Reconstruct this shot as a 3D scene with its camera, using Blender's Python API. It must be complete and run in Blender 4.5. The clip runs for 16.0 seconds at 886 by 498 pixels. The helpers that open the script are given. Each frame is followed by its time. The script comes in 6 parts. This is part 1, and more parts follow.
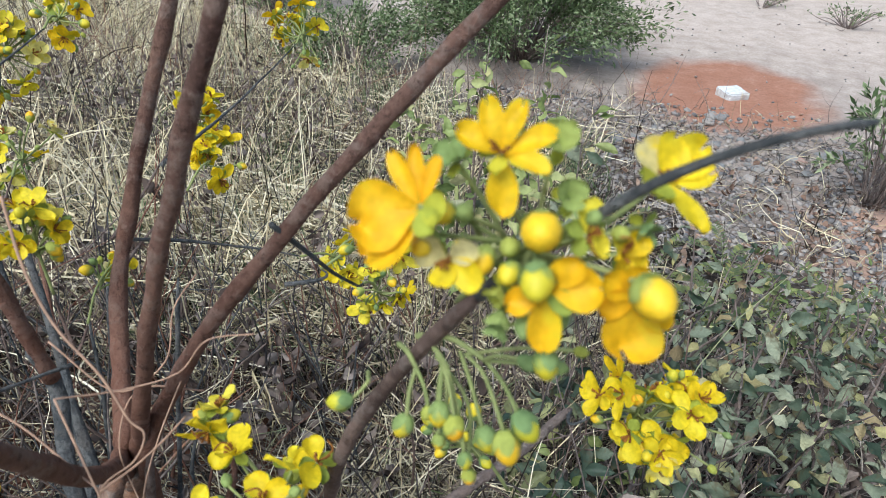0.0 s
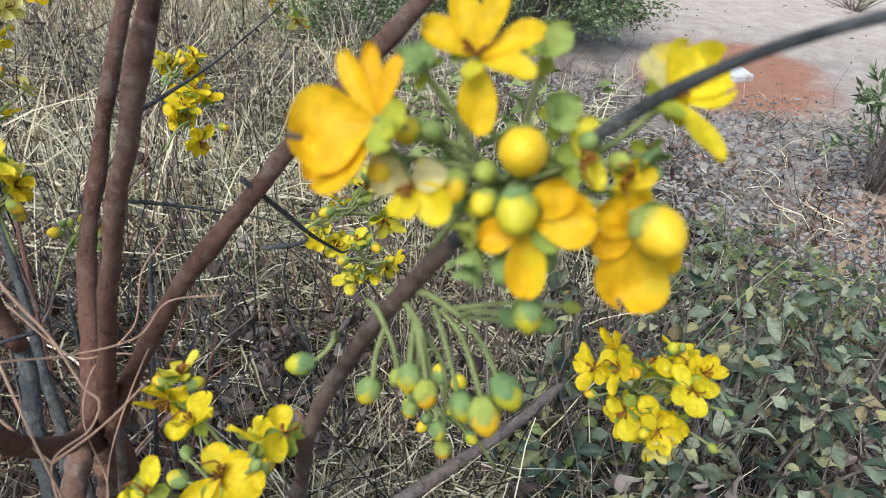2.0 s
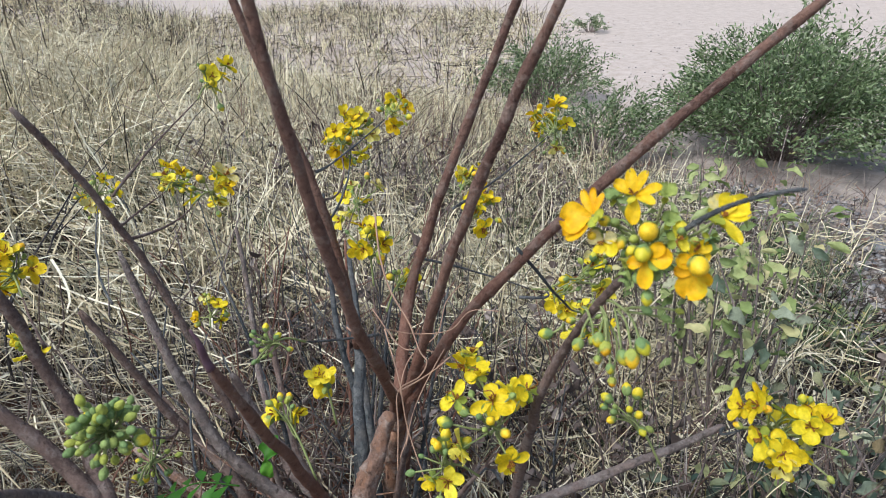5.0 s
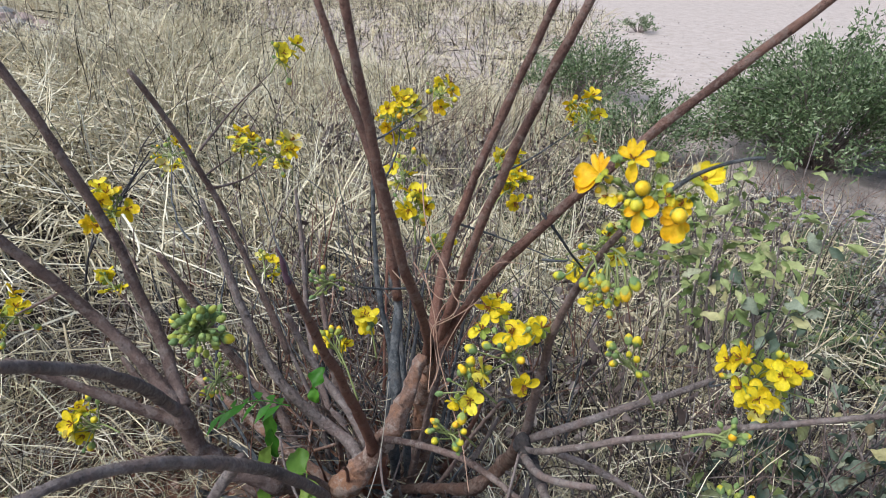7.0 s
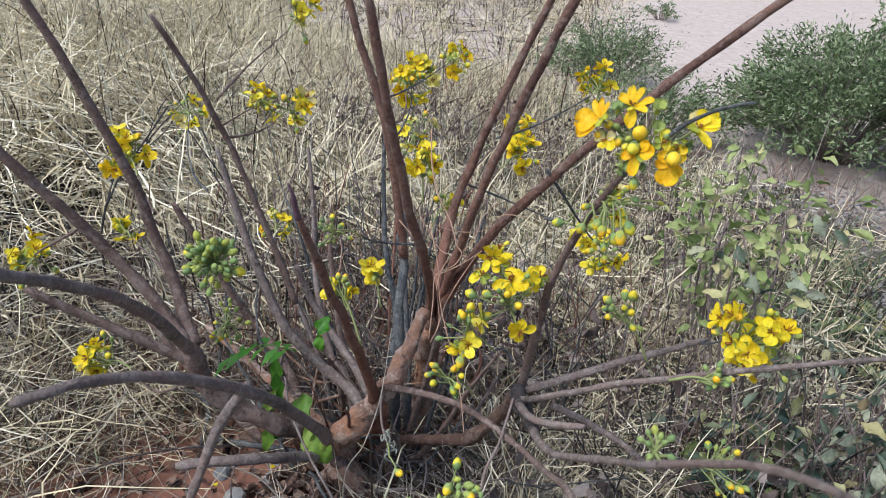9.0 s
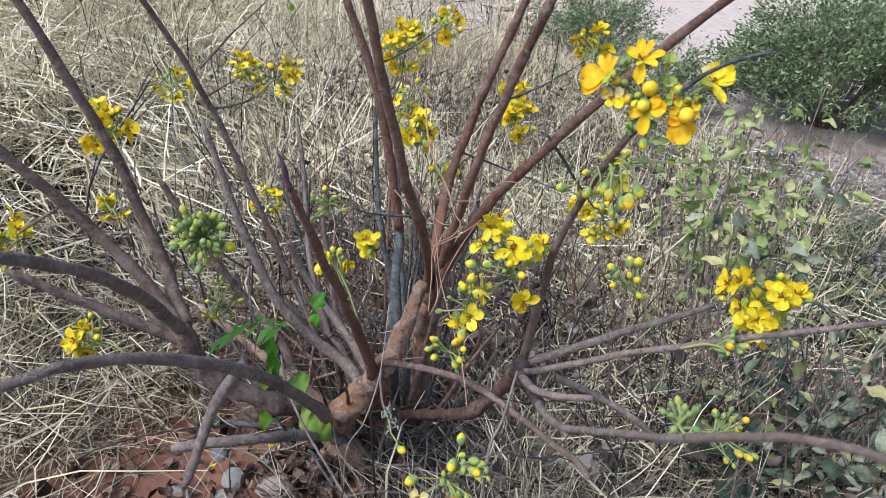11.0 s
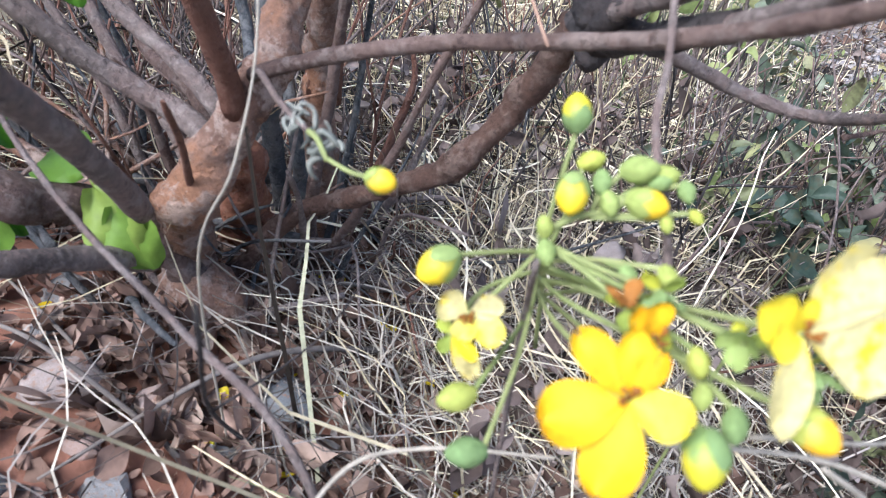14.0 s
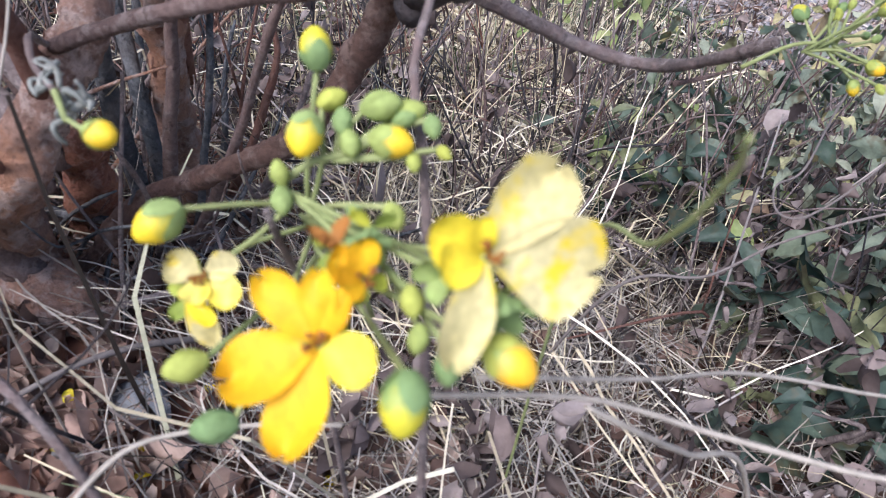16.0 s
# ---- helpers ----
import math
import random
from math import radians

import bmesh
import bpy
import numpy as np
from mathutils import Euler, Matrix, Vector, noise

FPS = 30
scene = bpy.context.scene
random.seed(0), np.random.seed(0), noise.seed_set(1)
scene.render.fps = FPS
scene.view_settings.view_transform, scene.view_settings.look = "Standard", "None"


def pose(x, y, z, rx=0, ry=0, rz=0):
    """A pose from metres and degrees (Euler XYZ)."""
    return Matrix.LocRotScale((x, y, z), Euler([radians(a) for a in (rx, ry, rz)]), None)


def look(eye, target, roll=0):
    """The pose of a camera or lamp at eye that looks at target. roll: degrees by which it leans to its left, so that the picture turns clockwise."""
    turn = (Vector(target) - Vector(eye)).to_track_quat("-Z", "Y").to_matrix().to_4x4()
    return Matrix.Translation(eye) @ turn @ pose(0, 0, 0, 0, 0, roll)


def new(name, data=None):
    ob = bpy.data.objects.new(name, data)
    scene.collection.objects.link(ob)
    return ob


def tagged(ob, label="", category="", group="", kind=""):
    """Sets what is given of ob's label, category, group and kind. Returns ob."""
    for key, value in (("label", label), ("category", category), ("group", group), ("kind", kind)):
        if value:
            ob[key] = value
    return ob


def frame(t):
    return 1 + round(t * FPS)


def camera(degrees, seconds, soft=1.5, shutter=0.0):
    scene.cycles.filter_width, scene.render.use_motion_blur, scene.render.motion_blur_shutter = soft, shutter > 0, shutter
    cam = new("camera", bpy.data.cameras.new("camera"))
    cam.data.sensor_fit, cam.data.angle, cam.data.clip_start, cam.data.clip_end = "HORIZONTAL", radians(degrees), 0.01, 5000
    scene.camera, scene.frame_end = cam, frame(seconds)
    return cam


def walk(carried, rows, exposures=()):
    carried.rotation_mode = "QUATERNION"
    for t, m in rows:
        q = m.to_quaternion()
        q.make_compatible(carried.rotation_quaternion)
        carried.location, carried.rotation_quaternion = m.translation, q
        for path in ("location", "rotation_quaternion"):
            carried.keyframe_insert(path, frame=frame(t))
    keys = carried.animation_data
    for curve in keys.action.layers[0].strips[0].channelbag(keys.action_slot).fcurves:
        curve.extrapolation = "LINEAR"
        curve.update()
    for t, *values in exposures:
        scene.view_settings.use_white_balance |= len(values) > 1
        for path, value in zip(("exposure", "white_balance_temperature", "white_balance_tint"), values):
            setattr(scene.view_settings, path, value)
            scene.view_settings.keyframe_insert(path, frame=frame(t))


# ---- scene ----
cam = camera(67.6, 16.0, soft=0.55)
cam.data.dof.use_dof, cam.data.dof.focus_distance, cam.data.dof.aperture_fstop = True, 1.4, 14.0
PATH = [
    (0, (0.0463, 0.1775, 0.9412), (-0.3592, 1.8151, -0.1329), 1.98),
    (0.5, (0.0444, 0.193, 0.9227), (-0.3352, 1.811, -0.1899), 2.34),
    (1, (0.0468, 0.1962, 0.9159), (-0.3339, 1.8132, -0.1978), 2.57),
    (1.5, (0.0489, 0.2045, 0.9157), (-0.3334, 1.8242, -0.1935), 2.71),
    (2, (0.0512, 0.2015, 0.9096), (-0.3429, 1.8114, -0.2097), 2.79),
    (2.5, (0.059, 0.1914, 0.9103), (-0.3643, 1.8008, -0.199), 2.78),
    (3, (0.0768, 0.1504, 0.9241), (-0.4713, 1.7566, -0.1342), 2.31),
    (3.5, (0.0991, 0.0947, 0.9538), (-0.6498, 1.6715, -0.0223), 1.58),
    (4, (0.1229, 0.0406, 0.9738), (-0.769, 1.5647, 0.0349), 0.82),
    (4.5, (0.1434, -0.0059, 0.9943), (-0.8614, 1.4747, 0.1008), -1.18),
    (4.7, (0.1512, -0.0224, 1.0059), (-0.9074, 1.442, 0.1487), -1.91),
    (6.8, (0.2285, -0.1456, 1.034), (-0.9132, 1.2504, 0.1694), -0.25),
    (7, (0.2392, -0.1519, 1.0306), (-0.9132, 1.2315, 0.1599), 0.63),
    (7.5, (0.2517, -0.1631, 1.0175), (-0.9358, 1.1882, 0.1435), 2.18),
    (8, (0.2739, -0.17, 1.0088), (-0.899, 1.1952, 0.1368), 2.86),
    (8.5, (0.2785, -0.1779, 1.0025), (-0.8826, 1.1792, 0.1024), 2.9),
    (8.7, (0.2767, -0.18, 1.0041), (-0.8865, 1.1715, 0.0984), 2.61),
    (10.8, (0.2587, -0.1748, 0.9954), (-0.8851, 1.1503, 0.0281), 1.8),
    (11, (0.2525, -0.1665, 0.9846), (-0.8659, 1.1709, 0.0044), 1.56),
    (11.5, (0.2175, -0.1429, 0.9612), (-0.8463, 1.1902, -0.0833), 0.06),
    (12, (0.152, -0.0922, 0.9124), (-0.7416, 1.2978, -0.2144), 0.13),
    (12.5, (0.0751, -0.0338, 0.8056), (-0.6408, 1.3353, -0.4645), 1.58),
    (13, (0.0114, 0.0078, 0.6784), (-0.7278, 1.3585, -0.5981), 2.05),
    (13.5, (-0.0295, 0.0478, 0.6007), (-0.7383, 1.4517, -0.6349), 2.54),
    (14, (-0.0358, 0.0666, 0.538), (-0.653, 1.4625, -0.7545), 3.95),
    (14.5, (-0.0237, 0.0706, 0.5176), (-0.5985, 1.4653, -0.7956), 3.93),
    (15, (-0.0066, 0.0782, 0.5169), (-0.5279, 1.4911, -0.7991), 4.43),
    (15.5, (0.0115, 0.0919, 0.5191), (-0.4492, 1.5233, -0.7996), 4.32),
    (16, (0.0191, 0.0962, 0.5208), (-0.4069, 1.5449, -0.7906), 4.78),
]
EXPOSURES = [(0, 0.45, 5850, 5), (2.5, 0.38, 5850, 5), (4.5, 0.45, 5850, 7), (7, 0.40, 5780, 9), (8.5, 0.44, 5780, 10), (11, 0.6, 5720, 11), (11.5, 0.67, 5720, 11), (12, 0.86, 5650, 11), (12.5, 0.98, 5600, 12), (13, 1.36, 5600, 11), (13.5, 1.46, 5600, 12), (14, 1.29, 5580, 15), (14.5, 1.14, 5610, 20), (15.5, 1.0, 5630, 22), (16, 1.0, 5630, 22)]
walk(cam, [(t, look(eye, target, roll)) for t, eye, target, roll in PATH], EXPOSURES)

# ---- light ----
world = bpy.data.worlds.new("sky")
scene.world = world
world.use_nodes = True
wn = world.node_tree.nodes
sky = wn.new("ShaderNodeTexSky")
sky.sky_type, sky.sun_disc = "NISHITA", False
sky.sun_elevation, sky.sun_rotation = radians(55), radians(200)
sky.air_density, sky.dust_density, sky.ozone_density = 1.0, 3.0, 1.0
wn["Background"].inputs["Strength"].default_value = 0.105
world.node_tree.links.new(sky.outputs[0], wn["Background"].inputs["Color"])
sun = new("sun", bpy.data.lights.new("sun", "SUN"))
sun.data.energy, sun.data.angle, sun.data.color = 2.75, radians(38), (1.0, 0.96, 0.90)
sun.matrix_world = look((-0.8, -1.4, 3.2), (0, 0.6, 0))

# ---- materials ----


def nodes_of(name):
    m = bpy.data.materials.new(name)
    m.use_nodes = True
    nt = m.node_tree
    return m, nt, nt.nodes["Principled BSDF"]


def link(nt, a, b):
    nt.links.new(a, b)


def noise_tex(nt, scale, detail=6.0, rough=0.6, coords=None, stretch=None):
    tex = nt.nodes.new("ShaderNodeTexNoise")
    tex.inputs["Scale"].default_value, tex.inputs["Detail"].default_value = scale, detail
    tex.inputs["Roughness"].default_value = rough
    src = coords or nt.nodes.new("ShaderNodeTexCoord").outputs["Object"]
    if stretch:
        mp = nt.nodes.new("ShaderNodeMapping")
        mp.inputs["Scale"].default_value = stretch
        link(nt, src, mp.inputs["Vector"])
        src = mp.outputs["Vector"]
    link(nt, src, tex.inputs["Vector"])
    return tex.outputs["Fac"]


def ramp(nt, fac, stops):
    r = nt.nodes.new("ShaderNodeValToRGB")
    els = r.color_ramp.elements
    while len(els) < len(stops):
        els.new(0.5)
    for e, (p, c) in zip(els, stops):
        e.position, e.color = p, (*c, 1)
    link(nt, fac, r.inputs["Fac"])
    return r.outputs["Color"]


def mix(nt, fac, a, b, blend="MIX"):
    n = nt.nodes.new("ShaderNodeMix")
    n.data_type, n.blend_type = "RGBA", blend
    for value, sock in ((fac, n.inputs[0]), (a, n.inputs[6]), (b, n.inputs[7])):
        if hasattr(value, "links"):
            link(nt, value, sock)
        elif isinstance(value, tuple):
            sock.default_value = (*value, 1)
        else:
            sock.default_value = value
    return n.outputs[2]


def bumped(nt, bsdf, height, strength, distance):
    b = nt.nodes.new("ShaderNodeBump")
    b.inputs["Strength"].default_value, b.inputs["Distance"].default_value = strength, distance
    link(nt, height, b.inputs["Height"])
    link(nt, b.outputs["Normal"], bsdf.inputs["Normal"])


def random_value(nt, island):
    if island:
        return nt.nodes.new("ShaderNodeNewGeometry").outputs["Random Per Island"]
    return nt.nodes.new("ShaderNodeObjectInfo").outputs["Random"]


def plant_material(name, stops, island=True, rough=0.6, grain=120.0, spots=None, through_light=0.0, bump=0.25, depth=0.0008, gloss=0.12):
    """Colour by piece from stops, with grain and stains on it; a share of the light comes through thin pieces."""
    m, nt, b = nodes_of(name)
    col = ramp(nt, random_value(nt, island), stops)
    g = noise_tex(nt, grain)
    col = mix(nt, 0.55, col, ramp(nt, g, [(0.3, (0.55, 0.55, 0.55)), (0.7, (1.25, 1.25, 1.25))]), "MULTIPLY")
    if spots:
        s = noise_tex(nt, grain * 0.22, 3.0)
        mask = ramp(nt, s, [(0.55, (0, 0, 0)), (0.68, (1, 1, 1))])
        col = mix(nt, mask, col, spots)
    link(nt, col, b.inputs["Base Color"])
    b.inputs["Roughness"].default_value = rough
    b.inputs["Specular IOR Level"].default_value = gloss
    bumped(nt, b, g, bump, depth)
    if through_light:
        tr = nt.nodes.new("ShaderNodeBsdfTranslucent")
        link(nt, col, tr.inputs["Color"])
        sh = nt.nodes.new("ShaderNodeMixShader")
        sh.inputs[0].default_value = through_light
        link(nt, b.outputs[0], sh.inputs[1])
        link(nt, tr.outputs[0], sh.inputs[2])
        link(nt, sh.outputs[0], nt.nodes["Material Output"].inputs["Surface"])
    return m


def bark_material(name, dark, warm, pale, patch, low=None):
    m, nt, b = nodes_of(name)
    big = noise_tex(nt, 11.0, 5.0, 0.65)
    fine = noise_tex(nt, 190.0, 8.0, 0.75)
    flake = noise_tex(nt, 46.0, 6.0, 0.7)
    col = ramp(nt, big, [(0.36, dark), (0.5, warm), (0.62, patch)])
    col = mix(nt, ramp(nt, flake, [(0.50, (0, 0, 0)), (0.58, (0.75, 0.75, 0.75))]), col, pale)
    col = mix(nt, ramp(nt, flake, [(0.36, (0.8, 0.8, 0.8)), (0.44, (0, 0, 0))]), col, patch)
    col = mix(nt, 0.7, col, ramp(nt, fine, [(0.32, (0.58, 0.57, 0.57)), (0.68, (1.38, 1.36, 1.34))]), "MULTIPLY")
    if low:
        sep = nt.nodes.new("ShaderNodeSeparateXYZ")
        link(nt, nt.nodes.new("ShaderNodeTexCoord").outputs["Object"], sep.inputs[0])
        up = nt.nodes.new("ShaderNodeMath")
        up.operation = "MULTIPLY_ADD"
        link(nt, big, up.inputs[0])
        up.inputs[1].default_value = 0.25
        link(nt, sep.outputs["Z"], up.inputs[2])
        col = mix(nt, ramp(nt, up.outputs[0], [(0.56, (0.9, 0.9, 0.9)), (0.88, (0, 0, 0))]), col, mix(nt, 0.35, low, col))
    vor = nt.nodes.new("ShaderNodeTexVoronoi")
    vor.inputs["Scale"].default_value = 130.0
    link(nt, nt.nodes.new("ShaderNodeTexCoord").outputs["Object"], vor.inputs["Vector"])
    dots = ramp(nt, vor.outputs["Distance"], [(0.06, (0.5, 0.5, 0.5)), (0.15, (0, 0, 0))])
    col = mix(nt, mix(nt, ramp(nt, noise_tex(nt, 22.0, 3.0), [(0.5, (0, 0, 0)), (0.62, (1, 1, 1))]), (0.0, 0.0, 0.0), dots), col, pale)
    cracks = noise_tex(nt, 130.0, 5.0, 0.7)
    col = mix(nt, ramp(nt, cracks, [(0.35, (0.6, 0.6, 0.6)), (0.43, (0, 0, 0))]), col, tuple(0.55 * c for c in dark))
    link(nt, col, b.inputs["Base Color"])
    b.inputs["Roughness"].default_value = 0.85
    b.inputs["Specular IOR Level"].default_value = 0.12
    both = nt.nodes.new("ShaderNodeMath")
    both.operation = "MULTIPLY_ADD"
    link(nt, flake, both.inputs[0])
    both.inputs[1].default_value = 2.2
    link(nt, fine, both.inputs[2])
    bumped(nt, b, both.outputs[0], 1.0, 0.004)
    return m


BARK = bark_material("bark", (0.12, 0.084, 0.073), (0.19, 0.134, 0.113), (0.28, 0.228, 0.2), (0.23, 0.168, 0.143))
BARK_LOW = bark_material("red_bark", (0.115, 0.068, 0.056), (0.20, 0.12, 0.095), (0.27, 0.20, 0.168), (0.24, 0.145, 0.112), (0.25, 0.118, 0.078))
BARK_OLD = bark_material("old_bark", (0.18, 0.112, 0.085), (0.325, 0.208, 0.154), (0.44, 0.355, 0.30), (0.39, 0.212, 0.13))
BARK_ROT = bark_material("rotten_bark", (0.14, 0.064, 0.045), (0.30, 0.13, 0.085), (0.42, 0.25, 0.185), (0.38, 0.18, 0.105))
BARK_DARK = bark_material("dark_bark", (0.075, 0.047, 0.037), (0.13, 0.082, 0.063), (0.21, 0.155, 0.125), (0.16, 0.098, 0.072))
SCAR = bark_material("scarred_bark", (0.035, 0.035, 0.04), (0.07, 0.065, 0.065), (0.13, 0.12, 0.115), (0.10, 0.085, 0.08))
BARK_GREY = bark_material("grey_bark", (0.135, 0.113, 0.104), (0.225, 0.186, 0.168), (0.33, 0.285, 0.26), (0.27, 0.205, 0.18))
BARK_BLUE = bark_material("weathered_bark", (0.05, 0.056, 0.06), (0.095, 0.104, 0.11), (0.19, 0.195, 0.195), (0.14, 0.135, 0.13))
TWIG = plant_material("dry_twig", [(0.0, (0.035, 0.029, 0.026)), (0.5, (0.14, 0.12, 0.105)), (1.0, (0.44, 0.40, 0.35))], rough=0.9)
VINE = plant_material("dry_vine", [(0.0, (0.36, 0.22, 0.15)), (1.0, (0.48, 0.32, 0.23))], rough=0.8)
# straw tones; the near-black stops paint shade between blades onto some of them
STRAW_AND_SHADE = plant_material("straw", [(0.0, (0.02, 0.017, 0.014)), (0.3, (0.05, 0.041, 0.032)), (0.42, (0.19, 0.152, 0.10)), (0.56, (0.54, 0.46, 0.285)), (0.8, (0.80, 0.71, 0.46)), (0.93, (0.87, 0.80, 0.58)), (1.0, (0.22, 0.27, 0.13))], rough=0.7, through_light=0.06)
STRAW_PALE = plant_material("pale_straw", [(0.0, (0.38, 0.315, 0.20)), (0.45, (0.70, 0.61, 0.40)), (1.0, (0.89, 0.83, 0.64))], rough=0.6, through_light=0.06)
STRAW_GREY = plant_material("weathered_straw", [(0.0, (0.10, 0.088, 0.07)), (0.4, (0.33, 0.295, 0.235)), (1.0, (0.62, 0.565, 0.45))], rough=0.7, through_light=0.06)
PETAL = plant_material("petal", [(0.0, (0.87, 0.56, 0.006)), (0.2, (0.89, 0.66, 0.012)), (0.6, (0.90, 0.73, 0.02)), (0.88, (0.90, 0.78, 0.06)), (1.0, (0.90, 0.82, 0.3))], island=False, rough=0.55, grain=260.0, spots=(0.80, 0.66, 0.03), through_light=0.35, bump=0.2, depth=0.0004, gloss=0.25)
PETAL_DEEP = plant_material("deep_petal", [(0.0, (0.86, 0.455, 0.004)), (1.0, (0.88, 0.56, 0.008))], island=True, rough=0.55, grain=230.0, spots=(0.80, 0.60, 0.015), through_light=0.3, bump=0.2, depth=0.0004, gloss=0.25)
PETAL_PALE = plant_material("pale_petal", [(0.0, (0.66, 0.57, 0.16)), (1.0, (0.69, 0.63, 0.34))], island=True, rough=0.55, grain=420.0, spots=(0.78, 0.60, 0.03), through_light=0.35, bump=0.15, depth=0.0003, gloss=0.25)
SEPAL = plant_material("sepal", [(0.0, (0.26, 0.34, 0.07)), (0.5, (0.42, 0.46, 0.06)), (1.0, (0.62, 0.56, 0.04))], island=True, rough=0.6, grain=200.0, through_light=0.25)
STAMEN = plant_material("stamen", [(0.0, (0.20, 0.08, 0.02)), (1.0, (0.34, 0.15, 0.03))], rough=0.6)


def bud_material():
    m, nt, b = nodes_of("bud_yellow")
    co = nt.nodes.new("ShaderNodeTexCoord").outputs["Object"]
    sep = nt.nodes.new("ShaderNodeSeparateXYZ")
    link(nt, co, sep.inputs[0])
    n = noise_tex(nt, 170.0, 3.0, 0.5, co)
    up = nt.nodes.new("ShaderNodeMath")
    up.operation = "MULTIPLY_ADD"
    link(nt, sep.outputs["Z"], up.inputs[0])
    up.inputs[1].default_value = 60.0
    link(nt, n, up.inputs[2])
    green = ramp(nt, random_value(nt, False), [(0.0, (0.17, 0.26, 0.08)), (1.0, (0.28, 0.35, 0.08))])
    gold = ramp(nt, random_value(nt, False), [(0.0, (0.50, 0.47, 0.02)), (0.45, (0.70, 0.53, 0.012)), (0.8, (0.80, 0.50, 0.008)), (1.0, (0.84, 0.42, 0.006))])
    mask = ramp(nt, up.outputs[0], [(0.62, (0, 0, 0)), (1.0, (1, 1, 1))])
    col = mix(nt, mask, green, gold)
    fuzz = noise_tex(nt, 900.0, 4.0, 0.6, co)
    col = mix(nt, 0.5, col, ramp(nt, fuzz, [(0.3, (0.7, 0.7, 0.7)), (0.7, (1.25, 1.25, 1.25))]), "MULTIPLY")
    link(nt, col, b.inputs["Base Color"])
    b.inputs["Roughness"].default_value = 0.6
    bumped(nt, b, fuzz, 0.3, 0.0004)
    return m


BUD_YELLOW = bud_material()
BUD_GREEN = plant_material("bud_green", [(0.0, (0.19, 0.29, 0.115)), (0.5, (0.30, 0.39, 0.13)), (1.0, (0.43, 0.46, 0.085))], island=False, rough=0.75, grain=300.0, through_light=0.15)
STALK = plant_material("flower_stalk", [(0.0, (0.20, 0.25, 0.09)), (1.0, (0.31, 0.34, 0.14))], rough=0.75)
LEAF_GREY = plant_material("grey_green_leaf", [(0.0, (0.05, 0.08, 0.052)), (0.25, (0.13, 0.17, 0.115)), (0.5, (0.26, 0.30, 0.21)), (0.8, (0.38, 0.40, 0.28)), (0.92, (0.42, 0.40, 0.17)), (1.0, (0.26, 0.17, 0.12))], island=False, rough=0.55, grain=150.0, spots=(0.12, 0.10, 0.055), through_light=0.22, gloss=0.3)
LEAF_DARK = plant_material("dark_blue_green_leaf", [(0.0, (0.025, 0.045, 0.034)), (0.4, (0.06, 0.095, 0.07)), (0.75, (0.125, 0.165, 0.11)), (1.0, (0.24, 0.25, 0.11))], island=False, rough=0.5, grain=150.0, spots=(0.10, 0.09, 0.05), through_light=0.2, gloss=0.3)
LEAF_FRESH = plant_material("fresh_leaf", [(0.0, (0.15, 0.21, 0.07)), (0.4, (0.29, 0.36, 0.12)), (0.8, (0.42, 0.46, 0.2)), (1.0, (0.54, 0.49, 0.24))], island=False, rough=0.5, grain=60.0, through_light=0.3, gloss=0.3)
LEAF_DEEP = plant_material("deep_green_leaf", [(0.0, (0.045, 0.16, 0.012)), (0.6, (0.10, 0.25, 0.025)), (1.0, (0.26, 0.36, 0.07))], island=False, rough=0.45, grain=60.0, through_light=0.3, gloss=0.3)
LEAF_MIX = plant_material("leaf_mix", [(0.0, (0.09, 0.125, 0.06)), (0.5, (0.15, 0.19, 0.085)), (0.85, (0.22, 0.26, 0.09)), (1.0, (0.36, 0.29, 0.1))], island=True, rough=0.55, grain=60.0, through_light=0.25, gloss=0.3)
LEAF_GREEN = plant_material("dull_green_blade", [(0.0, (0.06, 0.09, 0.045)), (0.5, (0.14, 0.19, 0.095)), (0.9, (0.24, 0.30, 0.16)), (1.0, (0.34, 0.33, 0.18))], island=True, rough=0.6, grain=60.0, through_light=0.2)
LEAF_OLIVE = plant_material("olive_leaf", [(0.0, (0.06, 0.095, 0.04)), (0.45, (0.16, 0.225, 0.095)), (0.8, (0.27, 0.34, 0.17)), (1.0, (0.40, 0.45, 0.28))], island=True, rough=0.5, grain=40.0, through_light=0.2, gloss=0.3)
LITTER = plant_material("leaf_litter", [(0.0, (0.054, 0.035, 0.027)), (0.22, (0.140, 0.09, 0.067)), (0.5, (0.238, 0.155, 0.116)), (0.75, (0.313, 0.21, 0.161)), (0.92, (0.410, 0.30, 0.236)), (1.0, (0.518, 0.42, 0.330))], rough=0.85, grain=90.0, spots=(0.09, 0.06, 0.052), through_light=0.08)
DEAD_LEAF = plant_material("withered_leaf", [(0.0, (0.09, 0.068, 0.058)), (0.5, (0.20, 0.155, 0.135)), (1.0, (0.42, 0.36, 0.32))], rough=0.85, grain=90.0, through_light=0.2)
STONE = plant_material("stone", [(0.0, (0.15, 0.15, 0.16)), (0.4, (0.28, 0.265, 0.26)), (0.8, (0.37, 0.34, 0.315)), (1.0, (0.45, 0.415, 0.38))], island=True, rough=0.9, grain=70.0, spots=(0.36, 0.24, 0.18), bump=0.6, depth=0.003)
ROCK = plant_material("rock", [(0.0, (0.22, 0.24, 0.25)), (0.6, (0.34, 0.33, 0.31)), (1.0, (0.40, 0.26, 0.21))], island=False, rough=0.9, grain=55.0, spots=(0.34, 0.22, 0.16), bump=0.6, depth=0.003)
